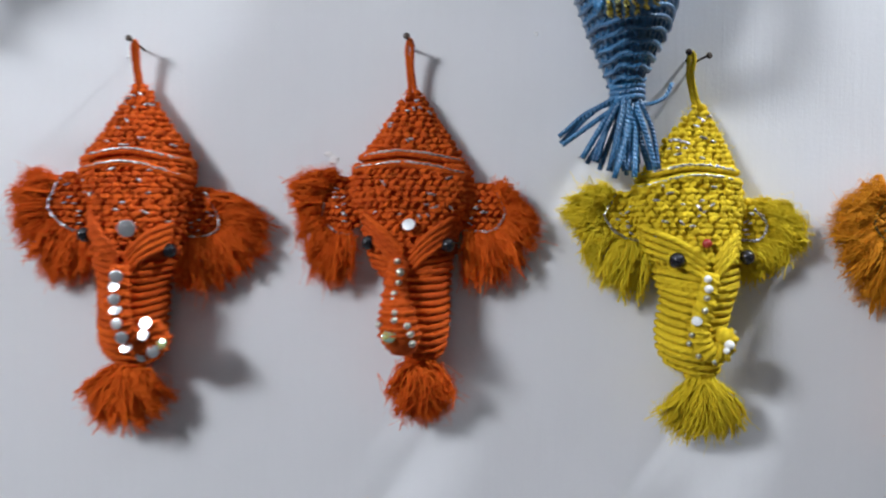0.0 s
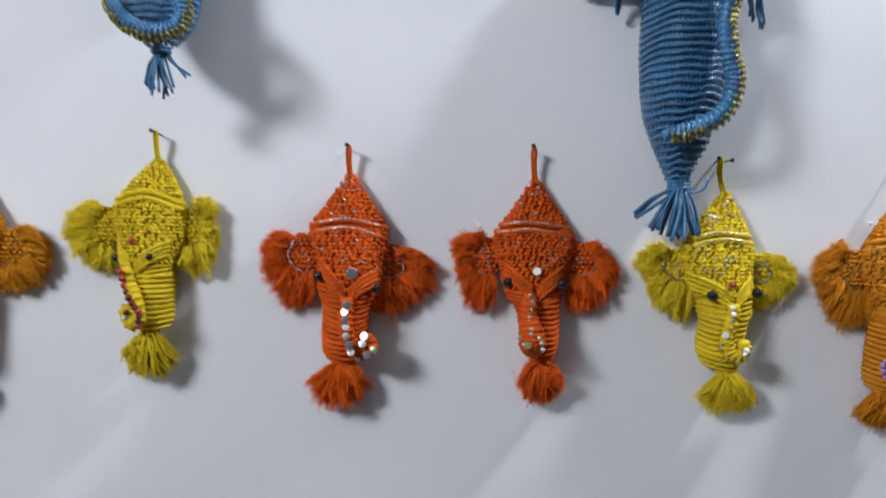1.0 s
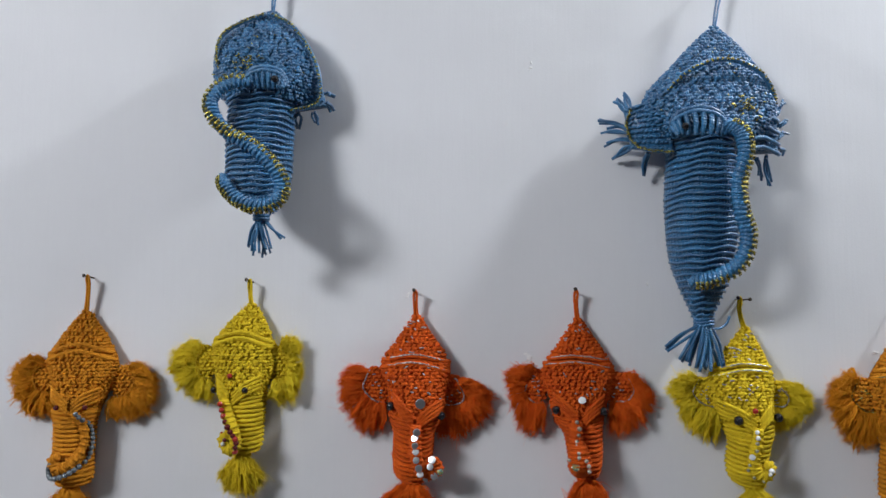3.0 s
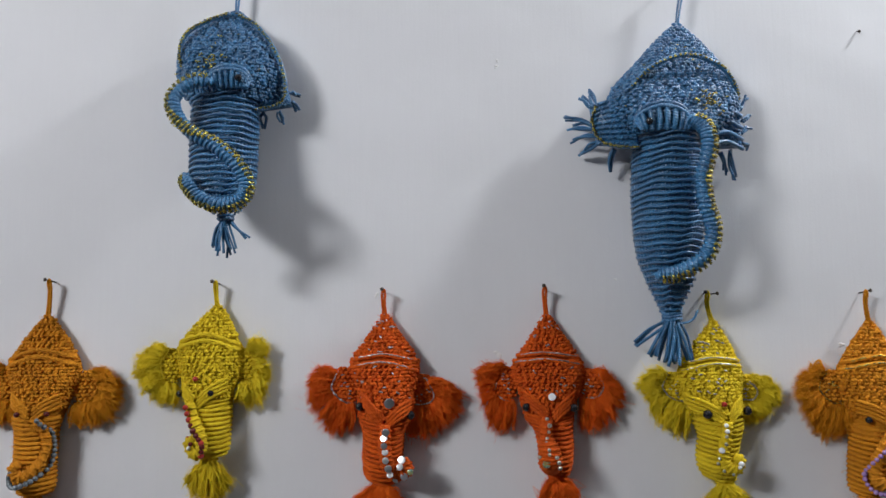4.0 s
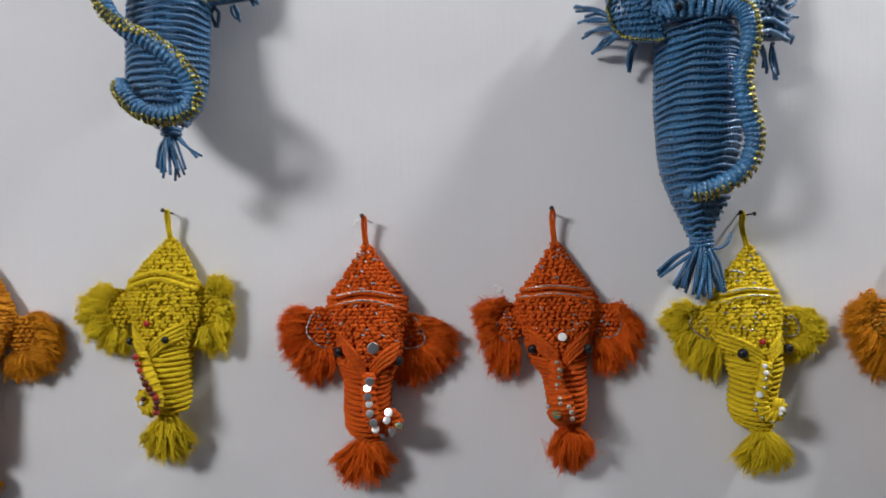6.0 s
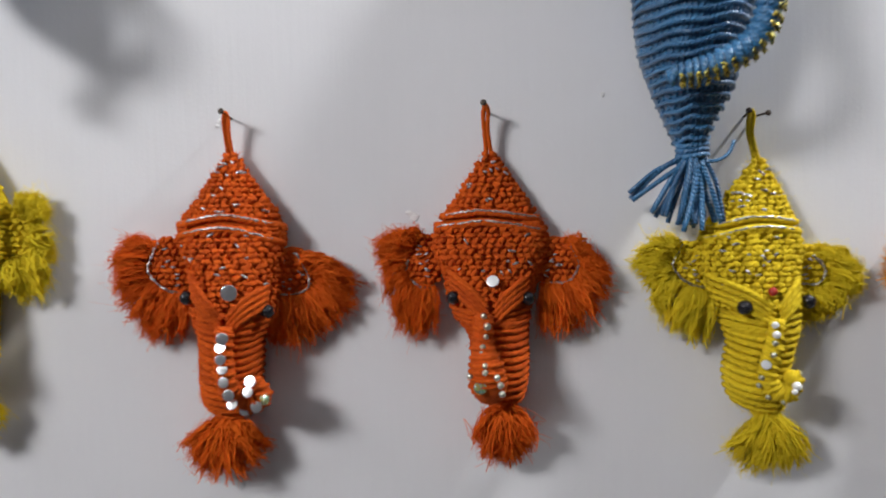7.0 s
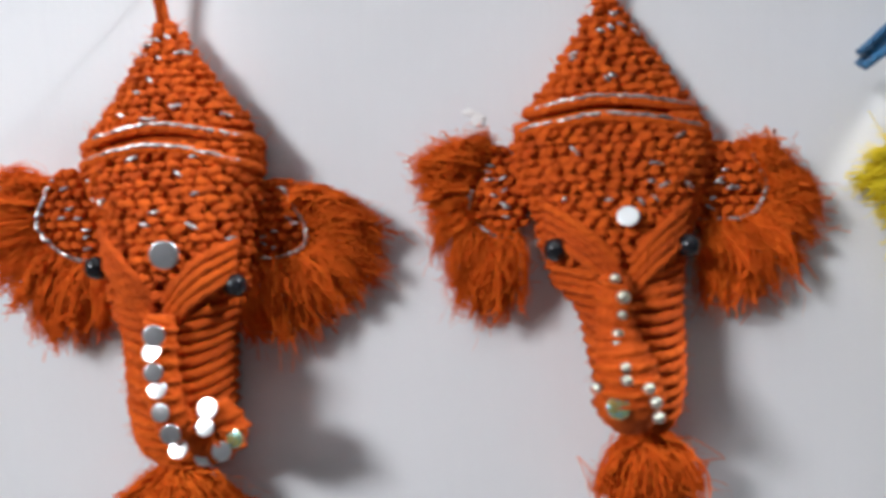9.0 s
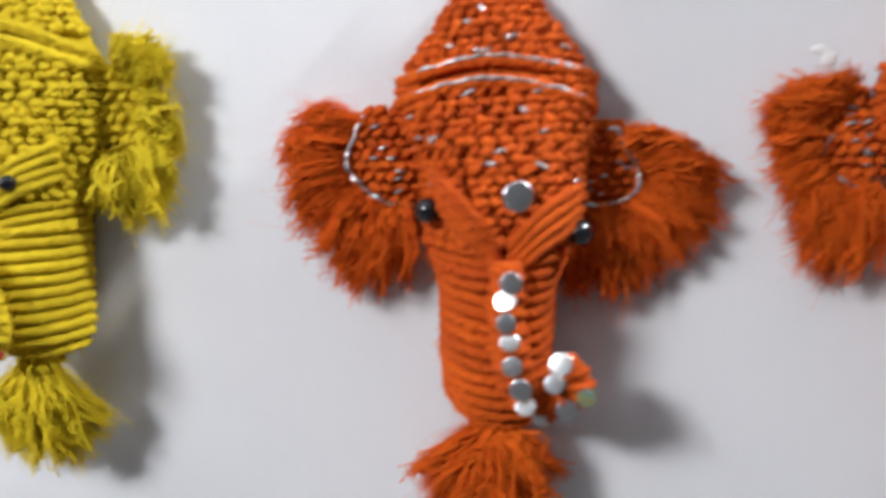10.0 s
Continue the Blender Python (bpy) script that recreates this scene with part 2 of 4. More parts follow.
def thing(name, x, z, label, category, group=""):
    ob = new(name)
    ob.empty_display_size = 0.02
    ob.location = (x, WALL_Y, z)
    return tagged(ob, label, category, group)


def smooth_path(points, n=24):
    """A Catmull-Rom line through a few points."""
    p = np.asarray(points, float)
    p = np.vstack((2 * p[0] - p[1], p, 2 * p[-1] - p[-2]))
    out = []
    for s in np.linspace(0, len(points) - 1, n):
        i = min(int(s), len(points) - 2)
        f = s - i
        a, b, c, d = p[i], p[i + 1], p[i + 2], p[i + 3]
        out.append(0.5 * (2 * b + (c - a) * f + (2 * a - 5 * b + 4 * c - d) * f * f + (3 * b - a - 3 * c + d) * f ** 3))
    return np.array(out)


KNOT_MESHES = {}


def knot(parent, mat, c, a, b, n, rng):
    """One knot: a shared bent lump of cord, set at c with half axes a (along the cord), b and n."""
    key = (mat.name, rng.randrange(5))
    if key not in KNOT_MESHES:
        g = Geo()
        g.blob((0, 0, 0), (1000, 0, 0), (0, 0, 1000), (0, 1000, 0), 10, 7)
        bent = []
        for x, d, z in g.verts:
            v = Vector((x, d, z)) / 1000
            k = 1 + 0.34 * noise.noise(v * 1.6 + Vector((key[1] * 7.3, 1.0, 2.0))) - 0.14 * math.exp(-(v.x * 4) ** 2) * (key[1] % 2)
            bent.append((x * (0.9 + 0.1 * k), d * k, z * k + 260 * (0.5 - v.x * v.x) * (1 if key[1] > 2 else -1)))
        g.verts = bent
        g.cord = [(x * 0.003, y, z) for x, y, z in g.cord]
        ob = part("knot", g, mat, parent)
        KNOT_MESHES[key] = ob.data
    else:
        ob = new("knot", KNOT_MESHES[key])
        ob.parent = parent
    flip = lambda v: (v[0] * 0.001, -v[1] * 0.001, v[2] * 0.001)
    a, b, n, c = flip(a), flip(b), flip(n), flip(c)
    m = Matrix((a, [-v for v in n], b)).transposed().to_4x4()
    m.translation = c
    ob.matrix_basis = m
    return ob


class Form:
    """A rounded body: rows of (z, left, right, back, bulge), from the top down."""

    def __init__(self, rows, power=2.3, power_right=None):
        r = np.asarray(rows, float)[::-1]
        self.power, self.power_right, self.top, self.bottom = power, power_right or power, r[-1, 0], r[0, 0]
        self.z = np.linspace(self.bottom, self.top, 160)
        self.cols = []
        for k in range(1, 5):
            c = np.interp(self.z, r[:, 0], r[:, k])
            pad = np.concatenate((2 * c[0] - c[5:0:-1], c, 2 * c[-1] - c[-2:-7:-1]))
            self.cols.append(np.convolve(pad, np.ones(11) / 11, "valid"))

    def at(self, u, z, lift=0.0):
        l, r, back, bulge = (float(np.interp(z, self.z, c)) for c in self.cols)
        u = max(-1.0, min(1.0, u))
        x = (l + r) / 2 + (r - l) / 2 * u
        d = back + bulge * math.sqrt(max(0.0, 1 - abs(u) ** (self.power_right if u > 0 else self.power)))
        p = np.array((x, d, z))
        return p if not lift else p + lift * self.normal(u, z)

    def normal(self, u, z):
        a, b = max(-0.97, u - 0.04), min(0.97, u + 0.04)
        n = np.cross(self.at(b, z) - self.at(a, z), self.at(u * 0.98, z + 1) - self.at(u * 0.98, z - 1))
        n = n * (1 if n[1] > 0 else -1)
        return n / (np.linalg.norm(n) + 1e-9)

    def u_of(self, x, z):
        l, r = (float(np.interp(z, self.z, c)) for c in self.cols[:2])
        return max(-0.98, min(0.98, (x - (l + r) / 2) / max(1.0, (r - l) / 2)))

    def on(self, x, z, lift=0.0):
        return self.at(self.u_of(x, z), z, lift)

    def width(self, z):
        return float(np.interp(z, self.z, self.cols[1]) - np.interp(z, self.z, self.cols[0]))

    def skin(self, geo, z0, z1, rows=14, cols=15, lift=-0.9):
        us = [math.sin(a) for a in np.linspace(-math.pi / 2, math.pi / 2, cols)]
        geo.sheet([[self.at(u, z, lift) for u in us] for z in np.linspace(z0, z1, rows)], 3.0)


def knots(owner, mat, form, z0, z1, rng, px=4.3, pz=3.3, size=0.87):
    """Staggered rows of slanting knots over a form."""
    row, z = 0, z0
    while z > z1:
        n = max(1, int(form.width(z) * 1.3 / px))
        for i in range(n):
            a = ((i + 0.5 + 0.5 * (row % 2)) / n - 0.5) * math.pi * 0.94 + rng.uniform(-0.05, 0.05)
            u = math.sin(max(-1.5, min(1.5, a)))
            zz = z + rng.uniform(-0.4, 0.4)
            c = form.at(u, zz, 0.5)
            nrm = form.normal(u, zz)
            along = np.cross(nrm, (0, 0, 1.0))
            along /= np.linalg.norm(along) + 1e-9
            up = np.cross(along, nrm)
            up = up if up[2] > 0 else -up
            lean = (0.62 if row % 2 else -0.42) + rng.uniform(-0.22, 0.22)
            e1 = along * math.cos(lean) + up * math.sin(lean)
            e2 = up * math.cos(lean) - along * math.sin(lean)
            k = size * rng.uniform(0.8, 1.22)
            knot(owner, mat, c, e1 * 3.0 * k, e2 * 2.1 * k, nrm * rng.uniform(1.9, 3.0) * k, rng)
        z -= pz
        row += 1


def flecks(geo, form, z0, z1, n, rng, size=1.0):
    for _ in range(n):
        z = z1 + (z0 - z1) * rng.random() ** 0.85
        u = rng.uniform(-0.85, 0.85)
        nrm = form.normal(u, z)
        along = np.cross(nrm, (0.2, 0, 1.0))
        along /= np.linalg.norm(along) + 1e-9
        up = np.cross(along, nrm)
        a = rng.uniform(-0.9, 0.9)
        e1, e2 = along * math.cos(a) + up * math.sin(a), up * math.cos(a) - along * math.sin(a)
        geo.blob(form.at(u, z, 2.0), e1 * rng.uniform(1.2, 2.4) * size, e2 * 0.75 * size, nrm * 0.8 * size, 6, 4)


def ear_flap(owner, mat, pad, rng, px=4.8, pz=4.0):
    """A knotted oval flap, slightly domed; pad: middle x and z, half width and height, back, bulge."""
    cx, cz, rx, rz, back, bulge = pad

    def depth(x, z):
        q = 1 - ((x - cx) / rx) ** 2 - ((z - cz) / rz) ** 2
        return back + bulge * math.sqrt(max(0.0, q))
    g = Geo()
    g.blob((cx, back * 0.7, cz), (rx * 0.95, 0, 0), (0, 0, rz * 0.95), (0, back * 0.3 + bulge * 0.9, 0), 18, 8)
    flap = part("ear", g, mat, owner)
    row, z = 0, cz - rz + 2
    while z < cz + rz - 1:
        x = cx - rx + (px / 2 if row % 2 else 0)
        while x < cx + rx:
            if ((x - cx) / rx) ** 2 + ((z - cz) / rz) ** 2 < 0.9:
                a = (0.6 if row % 2 else -0.45) + rng.uniform(-0.25, 0.25)
                k = rng.uniform(0.85, 1.15)
                knot(flap, mat, (x + rng.uniform(-0.5, 0.5), depth(x, z), z), (2.9 * k * math.cos(a), 0, 2.9 * k * math.sin(a)), (-1.9 * k * math.sin(a), 0, 1.9 * k * math.cos(a)), (0, rng.uniform(1.7, 2.8) * k, 0), rng)
            x += px
        z += pz
        row += 1
    return flap, depth


def fringe(geo, roots, tips, n, d0, d1, rng, thick=0.19, locks=40, loose=1.0):
    """Loose yarn ends in locks, from a line of roots out to a line of tips; blunt, wavy and a little frizzy."""
    ra, ta = smooth_path(roots, 40), smooth_path(tips, 40)
    np_rng = np.random.RandomState(rng.randrange(10 ** 6))
    k = 8
    f = np.linspace(0, 1, k)
    starts = []
    for lock in range(locks):
        s = 39 * (lock + np_rng.uniform(0.1, 0.9)) / locks
        i = min(38, int(s))
        a = ra[i] + (ra[i + 1] - ra[i]) * (s - i) + np_rng.normal(0, 1.0, 2)
        b = ta[i] + (ta[i + 1] - ta[i]) * (s - i)
        b = a + (b - a) * np_rng.uniform(0.84, 1.01) + np_rng.normal(0, 1.6 * loose, 2)
        m = (a + b) / 2 + np_rng.normal(0, 1.8 * loose, 2) + np.array((0, 1.5))
        layer = np_rng.uniform(0, 1)
        da, dm, db = d0 + 3 * layer, d0 + (d1 - d0) * 0.4 + 7 * layer, d1 * (0.35 + 0.9 * layer)
        starts.append((np.array((a[0], da, a[1])), np.array((m[0], dm, m[1])), np.array((b[0], db, b[1]))))
    a, m, b = (np.array([starts[q % locks][w] for q in range(n)]) for w in range(3))
    frizz = np.where(np_rng.uniform(0, 1, n) < 0.16, 1.0, 0.0)[:, None]
    a = a + np_rng.normal(0, 1.0, (n, 3))
    m = m + np_rng.normal(0, 1.5, (n, 3)) * (1 + frizz)
    b = b + np_rng.normal(0, 1.7, (n, 3)) * (1 + 1.1 * frizz) + (b - a) * np_rng.uniform(-0.26, 0.04, (n, 1))
    c = 2 * m - (a + b) / 2
    p = ((1 - f) ** 2)[None, :, None] * a[:, None] + (2 * f * (1 - f))[None, :, None] * c[:, None] + (f ** 2)[None, :, None] * b[:, None]
    swing = np_rng.normal(0, 1.2, (n, 1, 3)) * np.sin(f[None, :, None] * np_rng.uniform(6, 16, (n, 1, 1)) + np_rng.uniform(0, 6, (n, 1, 1)))
    p = p + swing * (1 + 1.5 * frizz[:, None])
    p[:, :, 1] = np.maximum(p[:, :, 1], 1.0)
    t = np.gradient(p, axis=1)
    t /= np.linalg.norm(t, axis=2)[..., None] + 1e-9
    side = np.cross(t, np.array((0.1, 1.0, 0.1)))
    side /= np.linalg.norm(side, axis=2)[..., None] + 1e-9
    out = np.cross(side, t)
    r = thick * np_rng.uniform(0.7, 1.3, (n, 1)) * (1 - 0.6 * frizz) * (1 - 0.35 * f[None] ** 3)
    angles = 2 * math.pi * np.arange(4) / 3
    ring = p[:, :, None] + r[:, :, None, None] * (np.cos(angles)[None, None, :, None] * side[:, :, None] + np.sin(angles)[None, None, :, None] * out[:, :, None])
    base = len(geo.verts)
    geo.verts.extend(map(tuple, ring.reshape(-1, 3)))
    far = np.broadcast_to(f[None, :, None] * 25.0, (n, k, 4))
    turn = np.broadcast_to(np.arange(4)[None, None] / 3.0, (n, k, 4))
    geo.cord.extend(map(tuple, np.stack((far, turn, 0 * far), -1).reshape(-1, 3)))
    for q in range(n):
        for i in range(k - 1):
            u = base + (q * k + i) * 4
            for j in range(3):
                geo.faces.append((u + j, u + j + 1, u + j + 5, u + j + 4))


def stray_hairs(geo, form, z0, z1, n, rng):
    """Short loose fibres that stand off the yarn."""
    for _ in range(n):
        z, u = rng.uniform(z1, z0), math.sin(rng.uniform(-1.55, 1.55))
        c, nrm = form.at(u, z, 1.2), form.normal(u, z)
        way = nrm * rng.uniform(0.3, 1.0) + np.array([rng.uniform(-1, 1) for _ in range(3)])
        way /= np.linalg.norm(way) + 1e-9
        turn = np.array([rng.uniform(-1.2, 1.2) for _ in range(3)])
        k = rng.uniform(1.8, 5.0)
        geo.tube([c, c + way * k * 0.5 + turn * 0.3, c + way * k + turn * 1.2], [0.13, 0.11, 0.06], 3)


def nail(x, z, out=19.0, side=0.0, rise=3.0, size=1.0):
    """A small wire nail driven into the wall; side bends it over."""
    ob = thing("nail", x, z, "small rusty iron nail driven into the white wall", "nail", "nails on the wall")
    g = Geo()
    line = smooth_path([(-side * 0.2, -6, -rise * 0.3), (0, 2, 0), (side * 0.4, out * 0.6, rise * 0.6), (side, out, rise)], 8)
    g.tube(line, 0.75 * size, 8)
    part("shaft", g, IRON, ob)
    g = Geo()
    way = line[-1] - line[-3]
    way /= np.linalg.norm(way)
    g.tube([line[-1] - way * 0.4, line[-1], line[-1] + way * 0.5, line[-1] + way * 0.8], [1.2 * size, 2.0 * size, 2.0 * size, 1.4 * size], 10)
    part("nail_head", g, IRON, ob)
    return ob


def bead(name, mat, parent, c, r, label=""):
    g = Geo()
    g.blob(c, (r, 0, 0), (0, 0, r), (0, r, 0), 14, 9)
    return part(name, g, mat, parent, label)


def sequin(mat, parent, c, r, nrm, label=""):
    """A thin round spangle facing along nrm."""
    g = Geo()
    n = np.asarray(nrm, float) / np.linalg.norm(nrm)
    c = np.asarray(c, float)
    g.tube([c - n * 0.25, c - n * 0.2, c + n * 0.2, c + n * 0.25], [r * 0.92, r, r, r * 0.92], 16)
    return part("sequin", g, mat, parent, label)


def wobble(line, rng, amount):
    return [p + np.array([rng.uniform(-amount, amount) for _ in range(3)]) for p in line]


# ---- the room ----
def slab(name, lo, hi, mat, label, category):
    bm = bmesh.new()
    bmesh.ops.create_cube(bm, size=1.0)
    for v in bm.verts:
        v.co = Vector([(a + b) / 2 + (b - a) * c for a, b, c in zip(lo, hi, v.co)])
    mesh = bpy.data.meshes.new(name)
    bm.to_mesh(mesh)
    bm.free()
    mesh.materials.append(mat)
    return tagged(new(name, mesh), label, category, kind="structure")


slab("wall_north", (-2.5, WALL_Y, 0), (2.5, WALL_Y + 0.12, 2.9), PAINT, "white painted plaster wall with faint brush marks", "wall")
# unseen walls and floor close the room; their dark grey cuts the fill
slab("wall_south", (-2.5, -2.72, 0), (2.5, -2.6, 2.9), DARK_WALLS, "unseen plain grey wall, dark to limit bounced light", "wall")
slab("wall_east", (2.5, -2.72, 0), (2.62, WALL_Y + 0.12, 2.9), DARK_WALLS, "unseen plain grey wall, dark to limit bounced light", "wall")
slab("wall_west", (-2.62, -2.72, 0), (-2.5, WALL_Y + 0.12, 2.9), DARK_WALLS, "unseen plain grey wall, dark to limit bounced light", "wall")
slab("floor", (-2.62, -2.72, -0.1), (2.62, WALL_Y + 0.12, 0), FLOOR, "unseen plain grey floor, dark to limit bounced light", "floor")
slab("ceiling", (-2.62, -2.72, 2.9), (2.62, WALL_Y + 0.12, 3.0), CEILING, "plain white painted ceiling", "ceiling")


# ---- woollen elephant-head hangings ----
def ear(owner, wool, trim, side, pad, cord, roots, tips, rng, n=1900, ear_flecks=9):
    """A knotted flap with a tinsel edge and a thick fringe of loose yarn."""
    flap, depth = ear_flap(owner, wool, pad, rng)
    g = Geo()
    line = smooth_path([(x, depth(x, z) + 4.2, z) for x, z in cord], 40)
    g.tube(wobble(line, rng, 0.45), [rng.uniform(0.45, 1.0) for _ in line], 6)
    if trim:
        part("edge_cord", g, trim, flap, "glittering tinsel edge cord")
        g = Geo()
        for _ in range(ear_flecks):
            a, q = rng.uniform(0, 6.28), rng.uniform(0.1, 0.75)
            x, z = pad[0] + pad[2] * q * math.cos(a), pad[1] + pad[3] * q * math.sin(a)
            g.blob((x, depth(x, z) + 1.9, z), (rng.uniform(1.2, 2.2), 0, rng.uniform(-1, 1)), (0, 0, 0.7), (0, 0.7, 0), 6, 4)
        part("tinsel", g, trim, flap, "bits of glittering tinsel", "stuff")
    else:
        part("edge_cord", g, wool, flap)
    g = Geo()
    fringe(g, roots, tips, n, pad[4] + 2, 9, rng)
    fringe(g, roots, tips, n // 6, pad[4] + 3, 12, rng, thick=0.5, locks=24)
    part("fringe", g, LIT_LOOSE[wool], flap, "frayed yarn fringe")
    return flap


def tassel(owner, wool, neck, tips, bottom, rng, n=1500, d=16):
    g = Geo()
    x, z = neck
    roots = [(x - 5, z), (x, z - 1), (x + 5, z)]
    ends = [tips[0], ((tips[0][0] + bottom[0]) / 2 - 2, bottom[1] + 2), bottom, ((tips[1][0] + bottom[0]) / 2 + 2, bottom[1] + 2), tips[1]]
    fringe(g, roots, ends, n, d, d - 2, rng, locks=34, loose=0.7)
    fringe(g, roots, ends, n // 6, d + 4, d + 3, rng, thick=0.5, locks=22, loose=0.7)
    t = part("tassel", g, LIT_LOOSE[wool], owner, "frayed yarn tassel")
    g = Geo()
    g.tube([(x + 8.0 * math.cos(a), d + 5 * math.sin(a), z + 1 + 0.6 * math.sin(2 * a)) for a in np.linspace(0, 2 * math.pi, 25)], 1.8, 7)
    part("binding_cord", g, wool, t)


def elephant_hanging(place, label, wool, trim, spec, seed):
    rng = random.Random(seed)
    ob = thing("elephant_wall_hanging", place[0], place[1], label, "wall hanging", "row of woollen elephant heads")
    form = Form(spec["rows"], 2.3, spec.get("crease"))
    tip, band, face, foot = spec["tip"], spec["band"], spec["face"], spec["foot"]
    # hanging loop over the nail
    g = Geo()
    n = spec.get("nail", (0, 0))
    g.tube(wobble(smooth_path([(tip[0] - 1.5, 8, tip[1] - 3), (n[0] - 1.15, 11, n[1] - 12), (n[0] - 1.5, 13, n[1] - 2), (n[0], 13.5, n[1] + 2.2), (n[0] + 1.5, 13, n[1] - 2),
                                   (n[0] + 1.15, 11, n[1] - 13), (tip[0] + 1.5, 8, tip[1] - 3)], 34), rng, 0.12), 1.4, 7)
    part("hanging_loop", g, wool, ob)
    # pointed cap of knots
    g = Geo()
    form.skin(g, tip[1], band - 4)
    cap = part("pointed_cap", g, wool, ob)
    knots(cap, wool, form, tip[1] - 1, band + 1, rng)
    if trim is not None and spec.get("flecks", 1):
        g = Geo()
        flecks(g, form, tip[1] - 6, band + 4, spec.get("specks", 15), rng, 1.2)
        part("tinsel", g, trim, cap, "bits of glittering tinsel", "stuff")
    # rolled bands with a tinsel cord on each
    for points, lift in spec["bands"]:
        line = []
        for x, z in smooth_path(points, 40):
            line.append(form.on(x, z, 1.2))
        g = Geo()
        g.tube(wobble(line, rng, 0.2), 2.5, 8)
        roll = part("cap_band", g, wool, ob)
        g = Geo()
        g.tube(wobble([p + np.array((0, 1.9, lift)) for p in line], rng, 0.4), [rng.uniform(0.5, 1.05) * (1 if trim else 0.95) for _ in line], 6)
        part("tinsel_cord", g, trim if trim else wool, roll, "glittering tinsel cord" if trim else "")
    # forehead
    g = Geo()
    form.skin(g, band + 4, face - 4)
    head = part("forehead", g, wool, ob)
    knots(head, wool, form, band - 5, spec["brow_mid"][1], rng)
    if trim is not None and spec.get("flecks", 1):
        g = Geo()
        flecks(g, form, band - 8, spec["brow_mid"][1] + 14, spec.get("specks", 15), rng, 1.2)
        part("tinsel", g, trim, head, "bits of glittering tinsel", "stuff")
    # brows: thick cords that meet above the trunk
    mx, mz = spec["brow_mid"]
    for side, (bx, bz) in zip((-1, 1), spec["brows"]):
        for k in range(4):
            oz = -3.9 * k
            a = np.array((bx + side * (1.2 - 0.5 * k), bz + oz + 3))
            b = np.array((mx + side * 1.5, mz + oz * 0.95 + 1))
            g = Geo()
            line = []
            for f in np.linspace(0, 1, 14):
                x, z = a + (b - a) * f
                line.append(form.on(x, z + 2.0 * math.sin(math.pi * f), 1.6 + 1.6 * math.sin(math.pi * min(1, f + 0.1))))
            g.tube(wobble(line, rng, 0.15), [1.4 + 0.45 * math.sin(math.pi * (0.12 + 0.8 * f)) for f in np.linspace(0, 1, 14)], 8)
            part("brow_cord", g, wool, head)
    # cheeks: cords bent round below the eyes
    for side in (-1, 1):
        ex, ez = spec["eyes"][0 if side < 0 else 1][:2]
        for k in range(3):
            z0 = ez - 7.0 - 3.4 * k
            line = [form.at(u, z0 - 4.5 * (1 - abs(u)) - 0.5 * k, 0.2) for u in np.linspace(side * 0.99, side * 0.12, 12)]
            g = Geo()
            g.tube(wobble(line, rng, 0.2), 1.75, 8)
            part("cheek_cord", g, wool, head)
    # trunk with one cord ridge under the other
    g = Geo()
    form.skin(g, face + 6, foot, 18, 15, -2.2)
    trunk = part("trunk", g, wool, ob)
    z = face - 1.0
    while z > foot + 1.5:
        tilt = spec.get("rib_tilt", 1.0)
        line = [form.at(math.sin(a), z - tilt * 2.6 * math.cos(a) + 2.0 - tilt * 0.8 * math.sin(a), 0.4) for a in np.linspace(-1.5, 1.5, 20)]
        g = Geo()
        g.tube(wobble(line, rng, 0.25), 2.05 + rng.uniform(-0.15, 0.15), 8)
        part("cord_ridge", g, wool, trunk)
        z -= 4.6
    # raised curl over the trunk
    pts, radii = spec["curl"]
    span = spec.get("span", (-99, 99))
    line = smooth_path([(x, form.on(max(span[0], min(span[1], x)), z)[1] + up, z) for x, z, up in pts], 46)
    rad = np.interp(np.linspace(0, 1, 46), np.linspace(0, 1, len(radii)), radii)
    rad = rad * (1 + 0.07 * np.sin(np.arange(46) * math.pi))
    g = Geo()
    g.tube(wobble(line, rng, 0.15), rad, 12, 0.8)
    curl = part("trunk_curl", g, wool, ob)
    for i in range(2, 44, spec.get("wrap", 3)):
        c, t = line[i], line[i + 1] - line[i - 1]
        t = t / np.linalg.norm(t)
        s = np.cross(t, (0, 1, 0))
        s /= np.linalg.norm(s) + 1e-9
        arc = [c + rad[i] * (math.cos(a) * s + 0.82 * math.sin(a) * np.array((0, 1.0, 0))) + t * 1.2 * math.cos(a) for a in np.linspace(-0.2, math.pi + 0.2, 11)]
        g = Geo()
        g.tube(wobble(arc, rng, 0.15), 1.35, 6)
        part("wrap_cord", g, wool, curl)
    g = Geo()
    stray_hairs(g, form, tip[1], foot, 1100, rng)
    part("stray_fibre", g, LIT_LOOSE[wool], ob, "loose woolly fibres", "stuff")
    # eyes and ornaments
    for x, z, r, mat in spec["eyes"]:
        p = form.on(x, z, 4.8)
        eye = bead("eye_bead", mat, ob, (p[0], p[1], z), r, "shiny round eye bead")
    for x, z, up, r, kind, mat in spec["jewels"]:
        p = form.on(max(span[0], min(span[1], x)), z)
        c = (x, p[1] + up, z)
        if kind == "s":
            sequin(mat, curl, c, r, (rng.uniform(-0.25, 0.2), 1, 0.42 + rng.uniform(-0.5, 0.16)), "round mirror sequin")
        else:
            bead("bead", mat, curl, c, r)
    for e, side in zip(spec["ears"], (-1, 1)):
        ear(ob, wool, trim, side, *e, rng)
    tassel(ob, wool, *spec["tassel"], rng)
    nail(place[0] + n[0] / 1000, place[1] + n[1] / 1000, *spec.get("nail_shape", (19.0, -1.0, 2.5)))
    return ob


